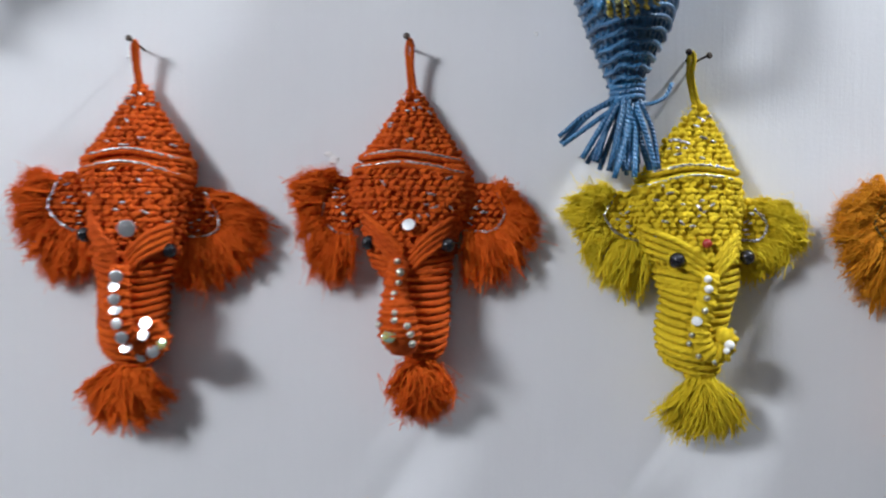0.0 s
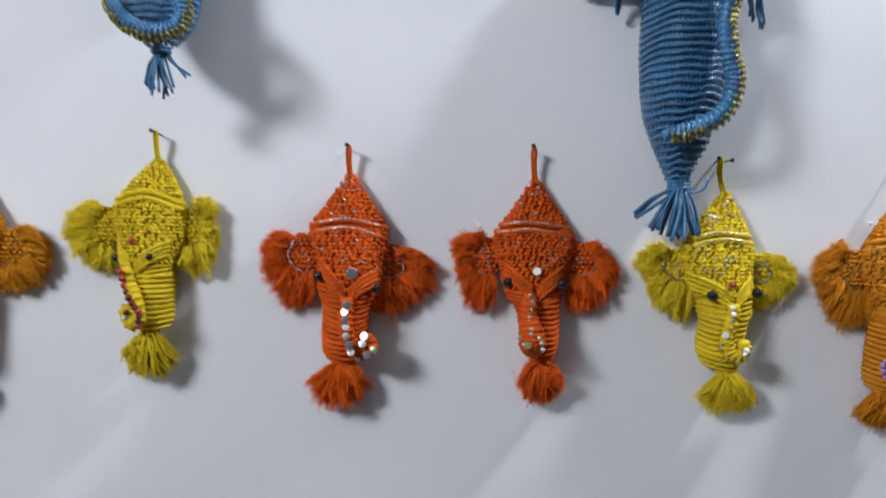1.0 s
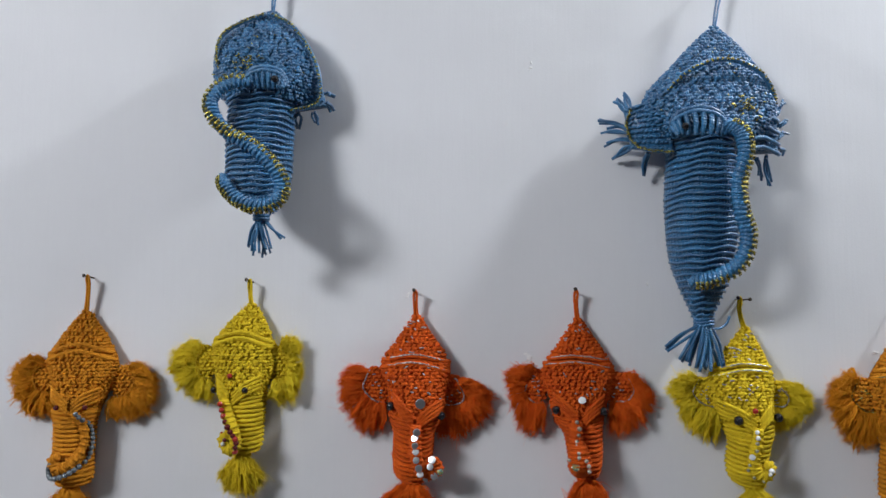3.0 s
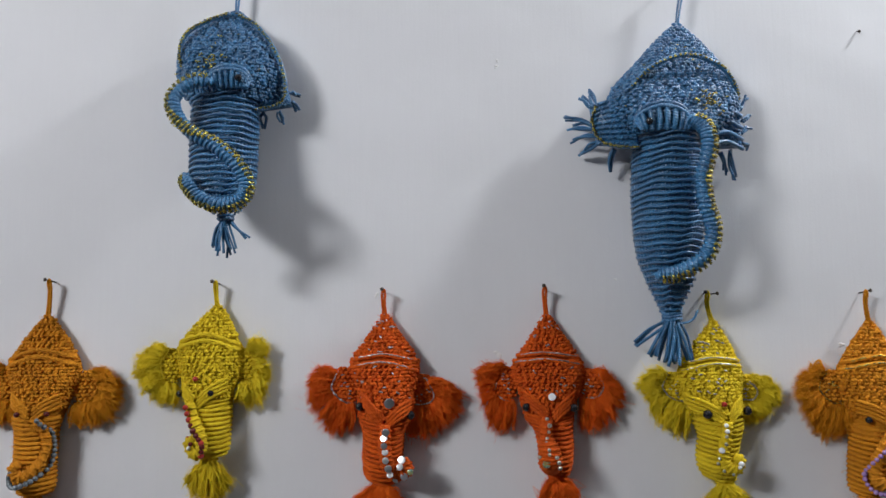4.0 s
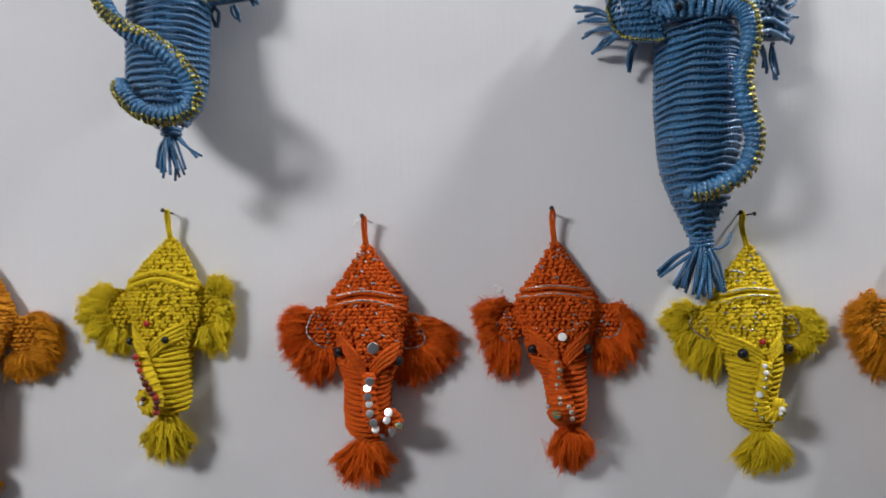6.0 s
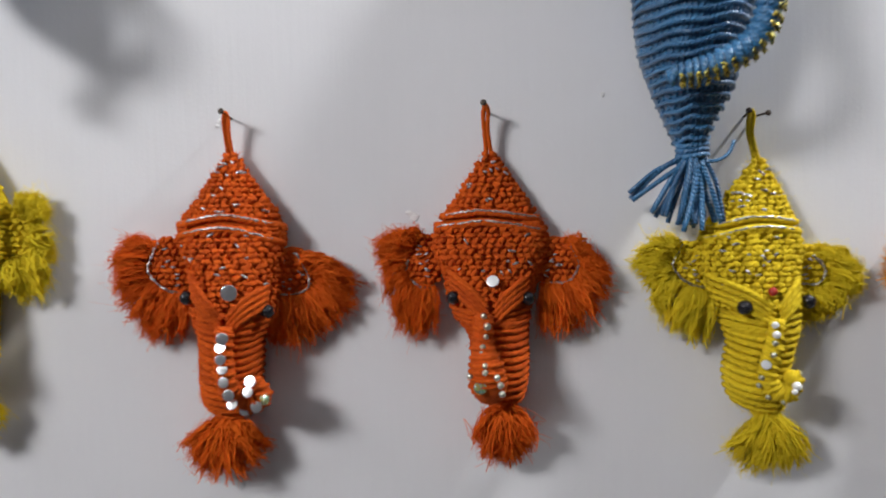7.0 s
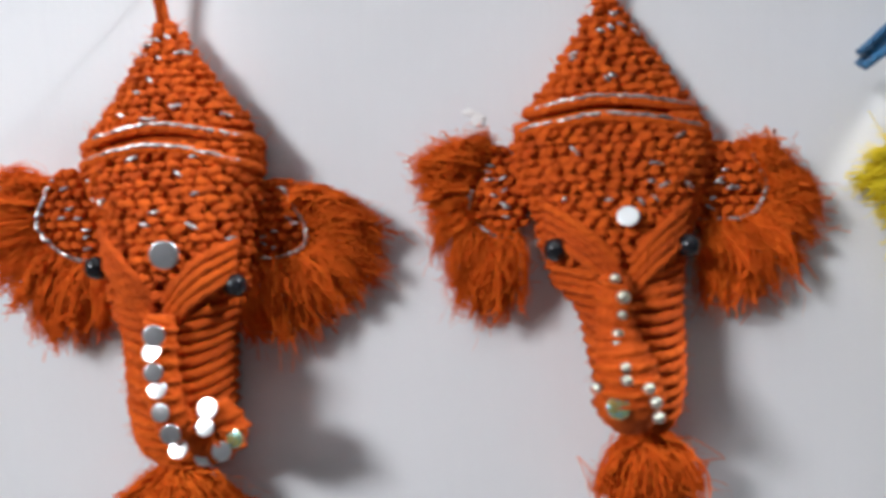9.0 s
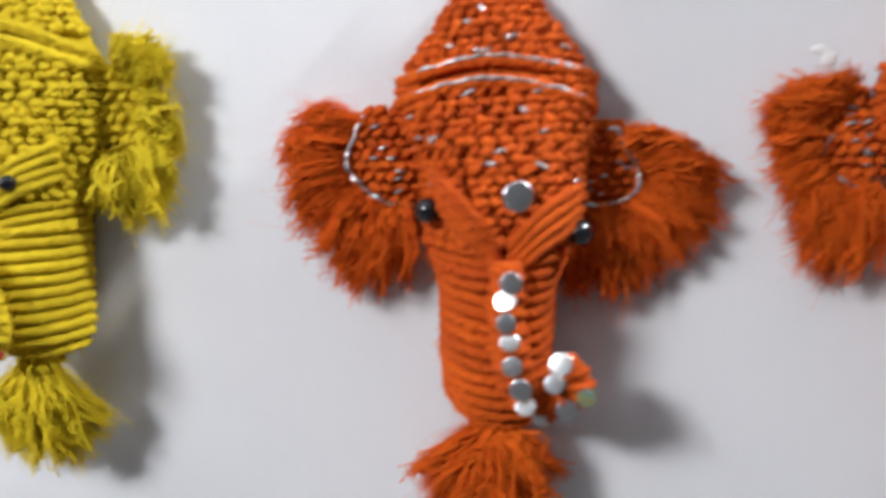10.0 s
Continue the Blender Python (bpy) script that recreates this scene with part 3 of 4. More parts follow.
def along(points, n, up, r, kind, mats, seed=3):
    """Ornaments set along a line."""
    rng = random.Random(seed)
    return [(x, z, up, r * rng.uniform(0.9, 1.1), kind, rng.choice(mats)) for x, z in smooth_path(points, n)]


S, B = "s", "b"
elephant_hanging((-0.184, 1.625), "orange wool macrame elephant head with round mirror sequins on its trunk", ORANGE, SILVER, dict(
    tip=(1, -24), band=-68, face=-133, foot=-194, brow_mid=(3, -129), rib_tilt=1.9, crease=5.0,
    rows=[(-24, -2, 4, 6, 3), (-45, -15, 17, 6, 10), (-71, -35, 36, 6, 18), (-85, -32, 34, 6, 25), (-100, -26, 31, 6, 30), (-118, -26, 30, 6, 32), (-130, -25, 26, 6, 31),
          (-143, -20, 19, 6, 29), (-170, -21, 17, 6, 28), (-186, -20, 15, 6, 24), (-194, -10, 9, 6, 14)],
    bands=[([(-32, -70), (0, -65), (36, -72)], 1.0), ([(-33, -77), (3, -73), (39, -83)], 1.0)],
    brows=[(-19, -103), (26, -111)],
    eyes=[(-19, -115, 4.4, BLACK), (24, -124, 4.4, BLACK)],
    curl=([(4, -132, 4), (3, -150, 7), (5, -168, 8), (14, -181, 9), (25, -176, 10), (21, -165, 10)], [5, 6, 6.5, 6.5, 6, 5]), span=(-10, 13),
    jewels=[(5, -138, 14, 3.7, S, MIRROR), (3, -143.5, 13, 3.6, S, MIRROR), (3, -151, 13.5, 3.2, S, MIRROR), (4, -157, 14, 3.2, S, MIRROR), (4.5, -165, 14.5, 3.3, S, MIRROR), (7, -173, 15, 3.6, S, MIRROR),
            (8.5, -179, 15, 3.3, S, MIRROR), (14, -185, 17, 3.6, S, MIRROR), (22, -182, 17, 3.6, S, MIRROR), (28, -177, 17, 3.2, S, HOLO), (20, -165, 16, 3.8, S, MIRROR), (18, -172, 16, 3.3, S, MIRROR),
            (8, -111, 6, 5.0, S, MIRROR)],
    ears=[((-41, -97, 17, 20, 6, 8), [(-47, -80), (-53, -98), (-42, -111), (-29, -114)], [(-46, -80), (-54, -92), (-54, -104), (-44, -112), (-30, -114)],
           [(-66, -78), (-79, -90), (-80, -118), (-56, -148), (-32, -140)], ),
          ((38, -101, 16, 17, 5, 6), [(43, -89), (51, -107), (44, -115), (24, -116)], [(44, -90), (52, -100), (52, -110), (42, -116), (26, -117)],
           [(58, -92), (78, -104), (80, -124), (52, -150), (22, -152)])],
    tassel=((-3, -195), [(-40, -212), (24, -216)], (-8, -236)), nail=(0, 0)), 11)
elephant_hanging((-0.016, 1.626), "orange wool macrame elephant head with small silvery gems on its trunk", ORANGE, SILVER, dict(
    tip=(1, -28), band=-69, face=-134, foot=-189, brow_mid=(0, -126), specks=10,
    rows=[(-28, -2, 4, 6, 3), (-50, -16, 18, 6, 10), (-76, -35, 36, 6, 16), (-88, -36, 38, 6, 20), (-103, -29, 31, 6, 24), (-120, -26, 27, 6, 25), (-130, -25, 25, 6, 25),
          (-142, -13, 23, 6, 25), (-170, -8, 23, 6, 25), (-183, -6, 21, 6, 22), (-189, 2, 17, 6, 14)],
    bands=[([(-30, -69), (-3, -66), (31, -71)], 1.0), ([(-33, -76), (-2, -72.5), (34, -79)], 1.0)],
    brows=[(-24, -105), (23, -107)],
    eyes=[(-20, -119, 4.3, BLACK), (20, -120, 4.3, BLACK)],
    curl=([(-4, -129, 4), (-6, -145, 9), (-4, -158, 14), (-3, -170, 14), (-1, -179, 10)], [5.5, 6.5, 10.0, 11.5, 8.0]), wrap=4, span=(1, 12),
    jewels=[(-5, -129, 8.5, 2.0, B, GLASS), (-3, -135, 11.5, 2.5, B, GLASS), (-4, -141, 13, 1.8, B, GLASS), (-6, -147, 15.5, 2.0, B, GLASS), (-6.5, -150, 16, 2.0, B, GLASS), (-5, -157, 22, 1.9, B, GLASS),
            (-5, -161, 23, 2.0, B, GLASS), (-8, -170, 23.5, 4.0, S, HOLO), (-14, -164, 19, 1.9, B, GLASS), (2, -164, 22.5, 2.1, B, GLASS), (4, -168.5, 23, 2.1, B, GLASS), (5, -174, 22, 2.1, B, GLASS),
            (1, -108, 5.5, 3.9, S, MIRROR)],
    ears=[((-42, -97, 13, 18, 5, 6), [(-52, -96), (-54, -104), (-46, -113), (-35, -115)], [(-44, -79), (-53, -88), (-55, -102), (-48, -112), (-38, -114)],
           [(-52, -79), (-73, -84), (-70, -108), (-58, -146), (-38, -142)]),
          ((42, -98, 16, 17, 5, 6), [(52, -87), (57, -101), (50, -111), (32, -112)], [(50, -84), (57, -94), (57, -106), (48, -112), (32, -113)],
           [(58, -88), (74, -102), (78, -120), (60, -142), (32, -148)])],
    tassel=((7, -190), [(-14, -214), (30, -212)], (10, -230)), nail=(-1, 0), nail_shape=(19.0, -1.5, 3.0)), 12)
elephant_hanging((0.152, 1.619), "yellow wool macrame elephant head with silver tinsel and white gems", YELLOW, SILVER, dict(
    tip=(4, -29), band=-69, face=-133, foot=-189, brow_mid=(6, -122), rib_tilt=1.5, crease=2.7,
    rows=[(-29, 1, 7, 6, 3), (-50, -15, 18, 6, 10), (-72, -32, 28, 6, 18), (-86, -36, 30, 6, 22), (-103, -32, 27, 6, 25), (-118, -23, 29, 6, 27), (-132, -20, 28, 6, 27),
          (-140, -15, 25, 6, 27), (-160, -18, 20, 6, 27), (-176, -17, 20, 6, 25), (-189, -6, 17, 6, 15)],
    bands=[([(-31, -72), (-3, -66), (24, -69)], 0.8), ([(-33, -79), (-3, -72), (26, -75)], 0.8)],
    brows=[(-28, -104), (19, -108)],
    eyes=[(-11, -120, 4.6, BLACK), (25, -118, 4.4, BLACK)],
    curl=([(5, -127, 4), (2, -142, 6), (-2, -156, 7), (0, -168, 7), (9, -172, 10), (14, -164, 11), (9, -160, 11)], [4.5, 5.5, 5.5, 5.5, 5.5, 5.5, 4]),
    jewels=[(1, -129.5, 10, 2.2, B, PEARL), (1, -135, 12, 2.4, B, PEARL), (0, -140, 12.5, 1.8, B, GLASS), (-1, -147, 13, 1.8, B, GLASS), (-5, -153, 13, 3.0, S, MIRROR), (-7, -161, 12, 1.7, B, GLASS),
            (-8, -166, 12, 1.7, B, GLASS), (-3, -173, 12, 1.6, B, GLASS), (13, -166, 17, 2.8, B, PEARL), (11, -169, 17, 1.8, B, PEARL), (15, -168, 16.5, 1.6, B, GLASS), (17, -160, 16, 1.8, B, GLASS), (19, -167, 14, 1.7, B, GLASS), (6, -176, 13, 1.7, B, GLASS), (2, -110, 5, 2.8, B, RED)],
    ears=[((-38, -96, 16, 16, 5, 6), [(-45, -82), (-51, -96), (-40, -107), (-22, -111)], [(-46, -82), (-52, -92), (-50, -104), (-38, -110), (-24, -113)],
           [(-56, -76), (-76, -90), (-64, -118), (-52, -140), (-26, -146)]),
          ((37, -97, 13, 15, 5, 6), [(36, -90), (44, -99), (40, -108), (28, -108)], [(42, -84), (48, -94), (48, -104), (40, -111), (30, -113)],
           [(54, -92), (70, -104), (66, -116), (50, -130), (30, -134)])],
    tassel=((6, -190), [(-20, -214), (38, -218)], (8, -230)), nail=(-2, 0), nail_shape=(17.0, -3.0, 1.5)), 13)
elephant_hanging((-0.358, 1.636), "yellow wool macrame elephant head with maroon beads on its curled trunk", YELLOW, None, dict(
    tip=(0, -24), band=-58, face=-128, foot=-178, brow_mid=(-13, -117), rib_tilt=0.5, flecks=0,
    rows=[(-24, -3, 4, 6, 3), (-42, -22, 14, 6, 10), (-62, -38, 24, 6, 17), (-78, -40, 28, 6, 20), (-96, -34, 24, 6, 23), (-110, -33, 17, 6, 25), (-125, -30, 16, 6, 26),
          (-138, -22, 15, 6, 26), (-160, -22, 14, 6, 26), (-172, -20, 13, 6, 22), (-178, -12, 6, 6, 14)],
    bands=[([(-36, -61), (-6, -53.5), (23, -64)], 0.6), ([(-38, -67), (-6, -59.5), (25, -70)], 0.6)],
    brows=[(-27, -103), (14, -100)],
    eyes=[(-31, -113, 3.6, BLACK), (1, -111, 3.2, BLACK)],
    curl=([(-18, -121, 4), (-14, -136, 7), (-7, -149, 8), (-4, -163, 9), (-11, -170, 11), (-19, -162, 11), (-14, -156, 11)], [5, 6, 6, 6, 6, 6, 4.5]),
    jewels=along([(-20, -124), (-16, -139), (-8, -151), (-2, -160), (-4, -171)], 11, 14, 2.9, B, [MAROON, MAROON, MAROON, MAROON, RED]) + [(-20, -155, 16, 2.2, B, RED), (-13, -159, 17, 2.3, B, MAROON), (-17, -164, 17, 2.2, B, PEARL), (-22, -163, 15, 2, B, RED), (-14, -97, 4, 2.8, B, RED)],
    ears=[((-48, -84, 13, 18, 5, 6), [(-48, -68), (-56, -82), (-52, -98), (-40, -101)], [(-50, -70), (-58, -80), (-58, -92), (-52, -102), (-40, -106)],
           [(-68, -62), (-86, -78), (-84, -102), (-62, -124), (-40, -126)]),
          ((32, -84, 14, 18, 5, 6), [(34, -66), (44, -78), (42, -94), (28, -100)], [(32, -68), (42, -76), (44, -90), (38, -100), (26, -104)],
           [(38, -58), (52, -66), (52, -100), (46, -128), (20, -126)])],
    tassel=((-4, -180), [(-32, -206), (22, -206)], (-5, -222)), nail=(-1, 0), nail_shape=(16.0, -3.0, 2.0)), 14)
elephant_hanging((-0.534, 1.640), "mustard wool macrame elephant head with a string of grey beads", MUSTARD, None, dict(
    tip=(-3, -36), band=-78, face=-140, foot=-219, brow_mid=(-3, -132), rib_tilt=0.5, flecks=0,
    rows=[(-36, -6, 1, 6, 3), (-58, -23, 17, 6, 10), (-84, -41, 33, 6, 18), (-96, -40, 34, 6, 22), (-112, -33, 27, 6, 25), (-128, -31, 21, 6, 27), (-142, -31, 15, 6, 27),
          (-152, -27, 12, 6, 27), (-180, -27, 11, 6, 27), (-208, -28, 11, 6, 24), (-219, -20, 4, 6, 15)],
    bands=[([(-39, -82), (-3, -71), (33, -81)], 0.6), ([(-40, -89), (-3, -78), (35, -88)], 0.6)],
    brows=[(-27, -116), (19, -118)],
    eyes=[(-14, -134, 2.8, MAROON), (9, -134, 2.8, MAROON)],
    curl=([(3, -140, 2), (8, -156, 3), (8, -174, 4), (1, -189, 5), (-10, -196, 6), (-16, -188, 7), (-10, -182, 7)], [4.5, 5, 5, 5, 5.2, 5.2, 4.2]),
    jewels=along([(6, -140), (13, -154), (16, -170), (11, -189), (0, -200), (-17, -205), (-22, -197), (-17, -190)], 28, 9.5, 2.7, B, [GREY_BEAD]),
    ears=[((-44, -106, 14, 18, 5, 6), [(-46, -90), (-55, -104), (-50, -118), (-36, -123)], [(-46, -90), (-54, -98), (-54, -112), (-48, -122), (-34, -126)],
           [(-62, -86), (-82, -98), (-80, -124), (-60, -148), (-34, -146)]),
          ((40, -110, 16, 18, 5, 6), [(46, -94), (54, -108), (46, -122), (28, -126)], [(46, -94), (54, -104), (54, -116), (44, -126), (28, -128)],
           [(58, -92), (76, -106), (78, -128), (56, -150), (24, -150)])],
    tassel=((-8, -221), [(-36, -244), (22, -244)], (-8, -258)), nail=(0, 0), nail_shape=(16.0, -3.0, 2.0)), 15)
elephant_hanging((0.312, 1.618), "mustard wool macrame elephant head with a string of purple pearls", MUSTARD, DULL_GOLD, dict(
    tip=(4, -30), band=-70, face=-135, foot=-203, brow_mid=(9, -126), rib_tilt=1.2, flecks=0,
    rows=[(-30, 1, 7, 6, 3), (-50, -14, 20, 6, 10), (-74, -30, 33, 6, 18), (-88, -34, 34, 6, 22), (-104, -30, 30, 6, 25), (-120, -24, 28, 6, 27), (-134, -24, 24, 6, 27),
          (-146, -23, 12, 6, 27), (-172, -26, 8, 6, 27), (-194, -27, 4, 6, 24), (-203, -20, -4, 6, 15)],
    bands=[([(-29, -72), (4, -65), (33, -72)], 0.8), ([(-31, -79), (4, -72), (34, -79)], 0.8)],
    brows=[(-21, -110), (25, -112)],
    eyes=[(-13, -126, 3.4, BLACK), (22, -130, 3.4, BLACK)],
    curl=([(2, -140, 4), (-9, -156, 7), (-16, -172, 8), (-14, -184, 9), (-4, -186, 11), (0, -178, 12), (-5, -174, 12)], [5, 6, 6, 6, 6, 5.5, 4.5]),
    jewels=along([(2, -143), (-10, -155), (-19, -166), (-24, -178), (-21, -191), (-9, -196), (3, -192), (6, -184), (1, -179)], 25, 14, 2.3, B, [PURPLE]),
    ears=[((-37, -96, 16, 18, 5, 6), [(-44, -81), (-52, -96), (-42, -110), (-24, -114)], [(-45, -80), (-52, -90), (-52, -102), (-42, -112), (-24, -116)],
           [(-54, -70), (-74, -92), (-72, -118), (-52, -150), (-22, -146)]),
          ((42, -98, 16, 18, 5, 6), [(50, -84), (56, -100), (48, -113), (30, -116)], [(49, -84), (56, -94), (56, -106), (46, -115), (30, -118)],
           [(62, -80), (80, -98), (78, -124), (56, -146), (30, -148)])],
    tassel=((-12, -204), [(-38, -226), (12, -224)], (-14, -238)), nail=(0, 0), nail_shape=(16.0, 3.0, 2.0)), 16)
nail(0.1565, 1.6185, 15.0, 3.0, 0.5, 1.0)


# ---- larger satin hangings above the row ----
def satin_ends(owner, ends, rng, thick=1.4, each=3):
    """Stiff cut cord ends, each a bent satin cord."""
    for (ax, ad, az), (bx, bd, bz) in ends:
        for _ in range(each):
            j = lambda s: rng.uniform(-s, s)
            a = np.array((ax + j(2), ad + j(2), az + j(2)))
            b = np.array((bx + j(3.5), max(2, bd + j(5)), bz + j(3.5)))
            m = (a + b) / 2 + np.array((j(3), j(3), 1.5 + j(2.5)))
            g = Geo()
            g.tube(smooth_path([a, m, b], 10), thick * rng.uniform(0.85, 1.15), 7)
            part("cord_end", g, BLUE, owner)


def satin_curl(owner, pts, radius, rng, gold_side, n=90):
    """The long upturned trunk edge: a roll wrapped in satin cord with gold tinsel stitched along it."""
    line = smooth_path(pts, n)
    g = Geo()
    taper = np.minimum(1, 0.55 + np.minimum(np.arange(n), np.arange(n)[::-1]) / 8)
    g.tube(line, radius * taper, 12)
    for i in range(1, n - 1):
        c, t = line[i], line[i + 1] - line[i - 1]
        t = t / np.linalg.norm(t)
        s = np.cross(t, (0, 1, 0))
        s /= np.linalg.norm(s) + 1e-9
        o = np.cross(s, t)
        r = radius * taper[i]
        arc = [c + r * (math.cos(a) * s + math.sin(a) * o) + t * 1.1 * math.cos(a) for a in np.linspace(-0.6, math.pi + 0.6, 12)]
        g.tube(wobble(arc, rng, 0.25), rng.uniform(1.5, 2.0), 7)
    roll = part("curled_edge", g, BLUE, owner, "roll wrapped in shiny satin cord")
    g = Geo()
    for i in range(2, n - 2):
        c, t = line[i], line[i + 1] - line[i - 1]
        t = t / np.linalg.norm(t)
        s = np.cross(t, (0, 1, 0))
        s /= np.linalg.norm(s) + 1e-9
        o = np.cross(s, t)
        for k in range(12):
            turn = min(1.0, max(0.0, (i / n - 0.2) / 0.2))
            a = gold_side[0] + (gold_side[1] - gold_side[0]) * turn + rng.uniform(-0.7, 0.7)
            w = math.cos(a) * s + math.sin(a) * o
            e = t * math.cos(0.7) + s * math.sin(0.7) * rng.choice((-1, 1))
            g.blob(c + (radius * taper[i] + 2.2) * w, e * rng.uniform(1.4, 2.5), np.cross(w, e) * 1.05, w * 1.1, 6, 4)
    part("gold_trim", g, DULL_GOLD, roll, "dark gold tinsel stitching", "stuff")
    return roll


def satin_trunk(owner, form, z0, z1, pitch, rng):
    g = Geo()
    groove = lambda u: -0.3 - 2.6 * (1 - abs(u) ** 3)
    us = [math.sin(a) for a in np.linspace(-math.pi / 2, math.pi / 2, 19)]
    g.sheet([[form.at(u, z, groove(u)) for u in us] for z in np.linspace(z0 + 3, z1, 26)], 3.0)
    trunk = part("trunk", g, BLUE, owner)
    z = z0
    while z > z1 + 1:
        line = [form.at(math.sin(a), z + 0.8 * math.sin(3 * a + z) + 0.7 * math.sin(7 * a + 2 * z) + 1.2 * math.sin(a), 0.8) for a in np.linspace(-1.52, 1.52, 26)]
        g = Geo()
        g.tube(wobble(line, rng, 0.22), 1.35 + rng.uniform(-0.1, 0.15), 8)
        part("cord_ridge", g, BLUE, trunk)
        z -= pitch
        k = int(form.width(z + pitch / 2) * 1.35 / 3.4)
        for i in range(k):
            u = math.sin(((i + 0.5) / k - 0.5) * 3.0)
            nrm = form.normal(u, z + pitch / 2)
            al = np.cross(nrm, (0, 0, 1.0))
            knot(trunk, BLUE, form.at(u, z + pitch / 2 + 1.2 * u, groove(u) - 0.4), np.array((0.25, 0, pitch * 0.5)), al * 1.5, nrm * 1.3, rng)
    return trunk


def cap_knots(owner, name, form, z0, z1, rng, px=4.1, pz=3.4, size=0.84, gold=14):
    g = Geo()
    form.skin(g, z0, z1)
    cap = part(name, g, BLUE, owner)
    knots(cap, BLUE, form, z0 - 1, z1, rng, px, pz, size)
    if gold:
        g = Geo()
        flecks(g, form, z0 - 25, z1 + 4, gold, rng, 0.8)
        part("gold_tinsel", g, DULL_GOLD, cap, "bits of gold tinsel", "stuff")
    return cap


def trimmed_edge(owner, pts, rng, width=2.6):
    """A satin edge cord with gold tinsel running beside it."""
    line = smooth_path(pts, 40)
    g = Geo()
    g.tube(wobble(line, rng, 0.25), width, 8)
    edge = part("edge_cord", g, BLUE, owner)
    g = Geo()
    for i in range(1, 39):
        for _ in range(3):
            c = line[i] + np.array((rng.uniform(-1, 1), width + 0.3, rng.uniform(-1, 1)))
            g.blob(c, (rng.uniform(0.8, 1.8), 0, rng.uniform(-1.2, 1.2)), (0, 0.2, 0.7), (0, 0.7, 0), 6, 4)
    part("gold_trim", g, DULL_GOLD, edge, "dark gold tinsel stitching", "stuff")


def gold_patch(owner, c, spread, n, rng):
    """A patch of gold tinsel worked into the forehead."""
    g = Geo()
    for _ in range(n):
        p = np.array(c) + np.array((rng.gauss(0, spread), rng.uniform(-1.0, 1.0), rng.gauss(0, spread * 0.8)))
        a = rng.uniform(-1, 1)
        g.blob(p, (2.2 * math.cos(a), 0.2, 2.2 * math.sin(a)), (-0.8 * math.sin(a), 0, 0.8 * math.cos(a)), (0, 0.9, 0), 6, 4)
    part("gold_tinsel", g, DULL_GOLD, owner, "patch of gold tinsel stitches", "stuff")


def ear_sheet(owner, corners, rng, rows=9, cols=9):
    """A four-cornered knotted flap; corners (x, d, z) in order round it."""
    a, b, c, d = (np.array(p, float) for p in corners)
    def at(u, v):
        p = (1 - v) * ((1 - u) * a + u * b) + v * ((1 - u) * d + u * c)
        return p + np.array((0, 5 * math.sin(math.pi * u) * math.sin(math.pi * v), 0))
    g = Geo()
    g.sheet([[at(u, v) for u in np.linspace(0, 1, 8)] for v in np.linspace(0, 1, 8)], 3.0)
    flap = part("ear", g, BLUE, owner)
    for i in range(rows):
        for j in range(cols):
            p = at((i + 0.5 + 0.3 * (j % 2)) / (rows + 0.3), (j + 0.5) / cols)
            t = rng.uniform(-0.7, 0.7)
            knot(flap, BLUE, p + np.array((0, 1, 0)), (2.8 * math.cos(t), 0, 2.8 * math.sin(t)), (-1.7 * math.sin(t), 0, 1.7 * math.cos(t)), (0, rng.uniform(1.6, 2.6), 0), rng)
    return flap


def satin_loop(owner, tip, top, rng):
    for s in (-1, 1):
        g = Geo()
        g.tube(wobble(smooth_path([(tip[0] + s, tip[1], tip[2] - 4), (tip[0] * 0.6 + top[0] * 0.4 + 1.6 * s, tip[1], tip[2] * 0.6 + top[2] * 0.4), (top[0] + 1.6 * s, top[1], top[2] - 4), (top[0], top[1] + 0.5, top[2] + 1.6)], 20), rng, 0.12), 1.2, 7)
        part("hanging_cord", g, BLUE, owner)


def brow_arch(owner, pts, rng, fill_to, lift=0.0):
    for k in range(2):
        g = Geo()
        g.tube(wobble(smooth_path([(x, d - 1.5 * k, z + 4.0 * k) for x, d, z in pts], 26), rng, 0.2), 2.3, 8)
        part("brow_cord", g, BLUE, owner)
    top = smooth_path(pts, 12)
    for i in range(1, 11):
        a = top[i]
        b = np.array((a[0] + (fill_to[0] - a[0]) * 0.15, fill_to[1], min(a[2] - 2, fill_to[2])))
        g = Geo()
        g.tube(smooth_path([a - (0, 1, 0), (a + b) / 2 + (0, 1.0, 0), b], 7), 2.7, 7)
        part("eyelid_cord", g, BLUE, owner)


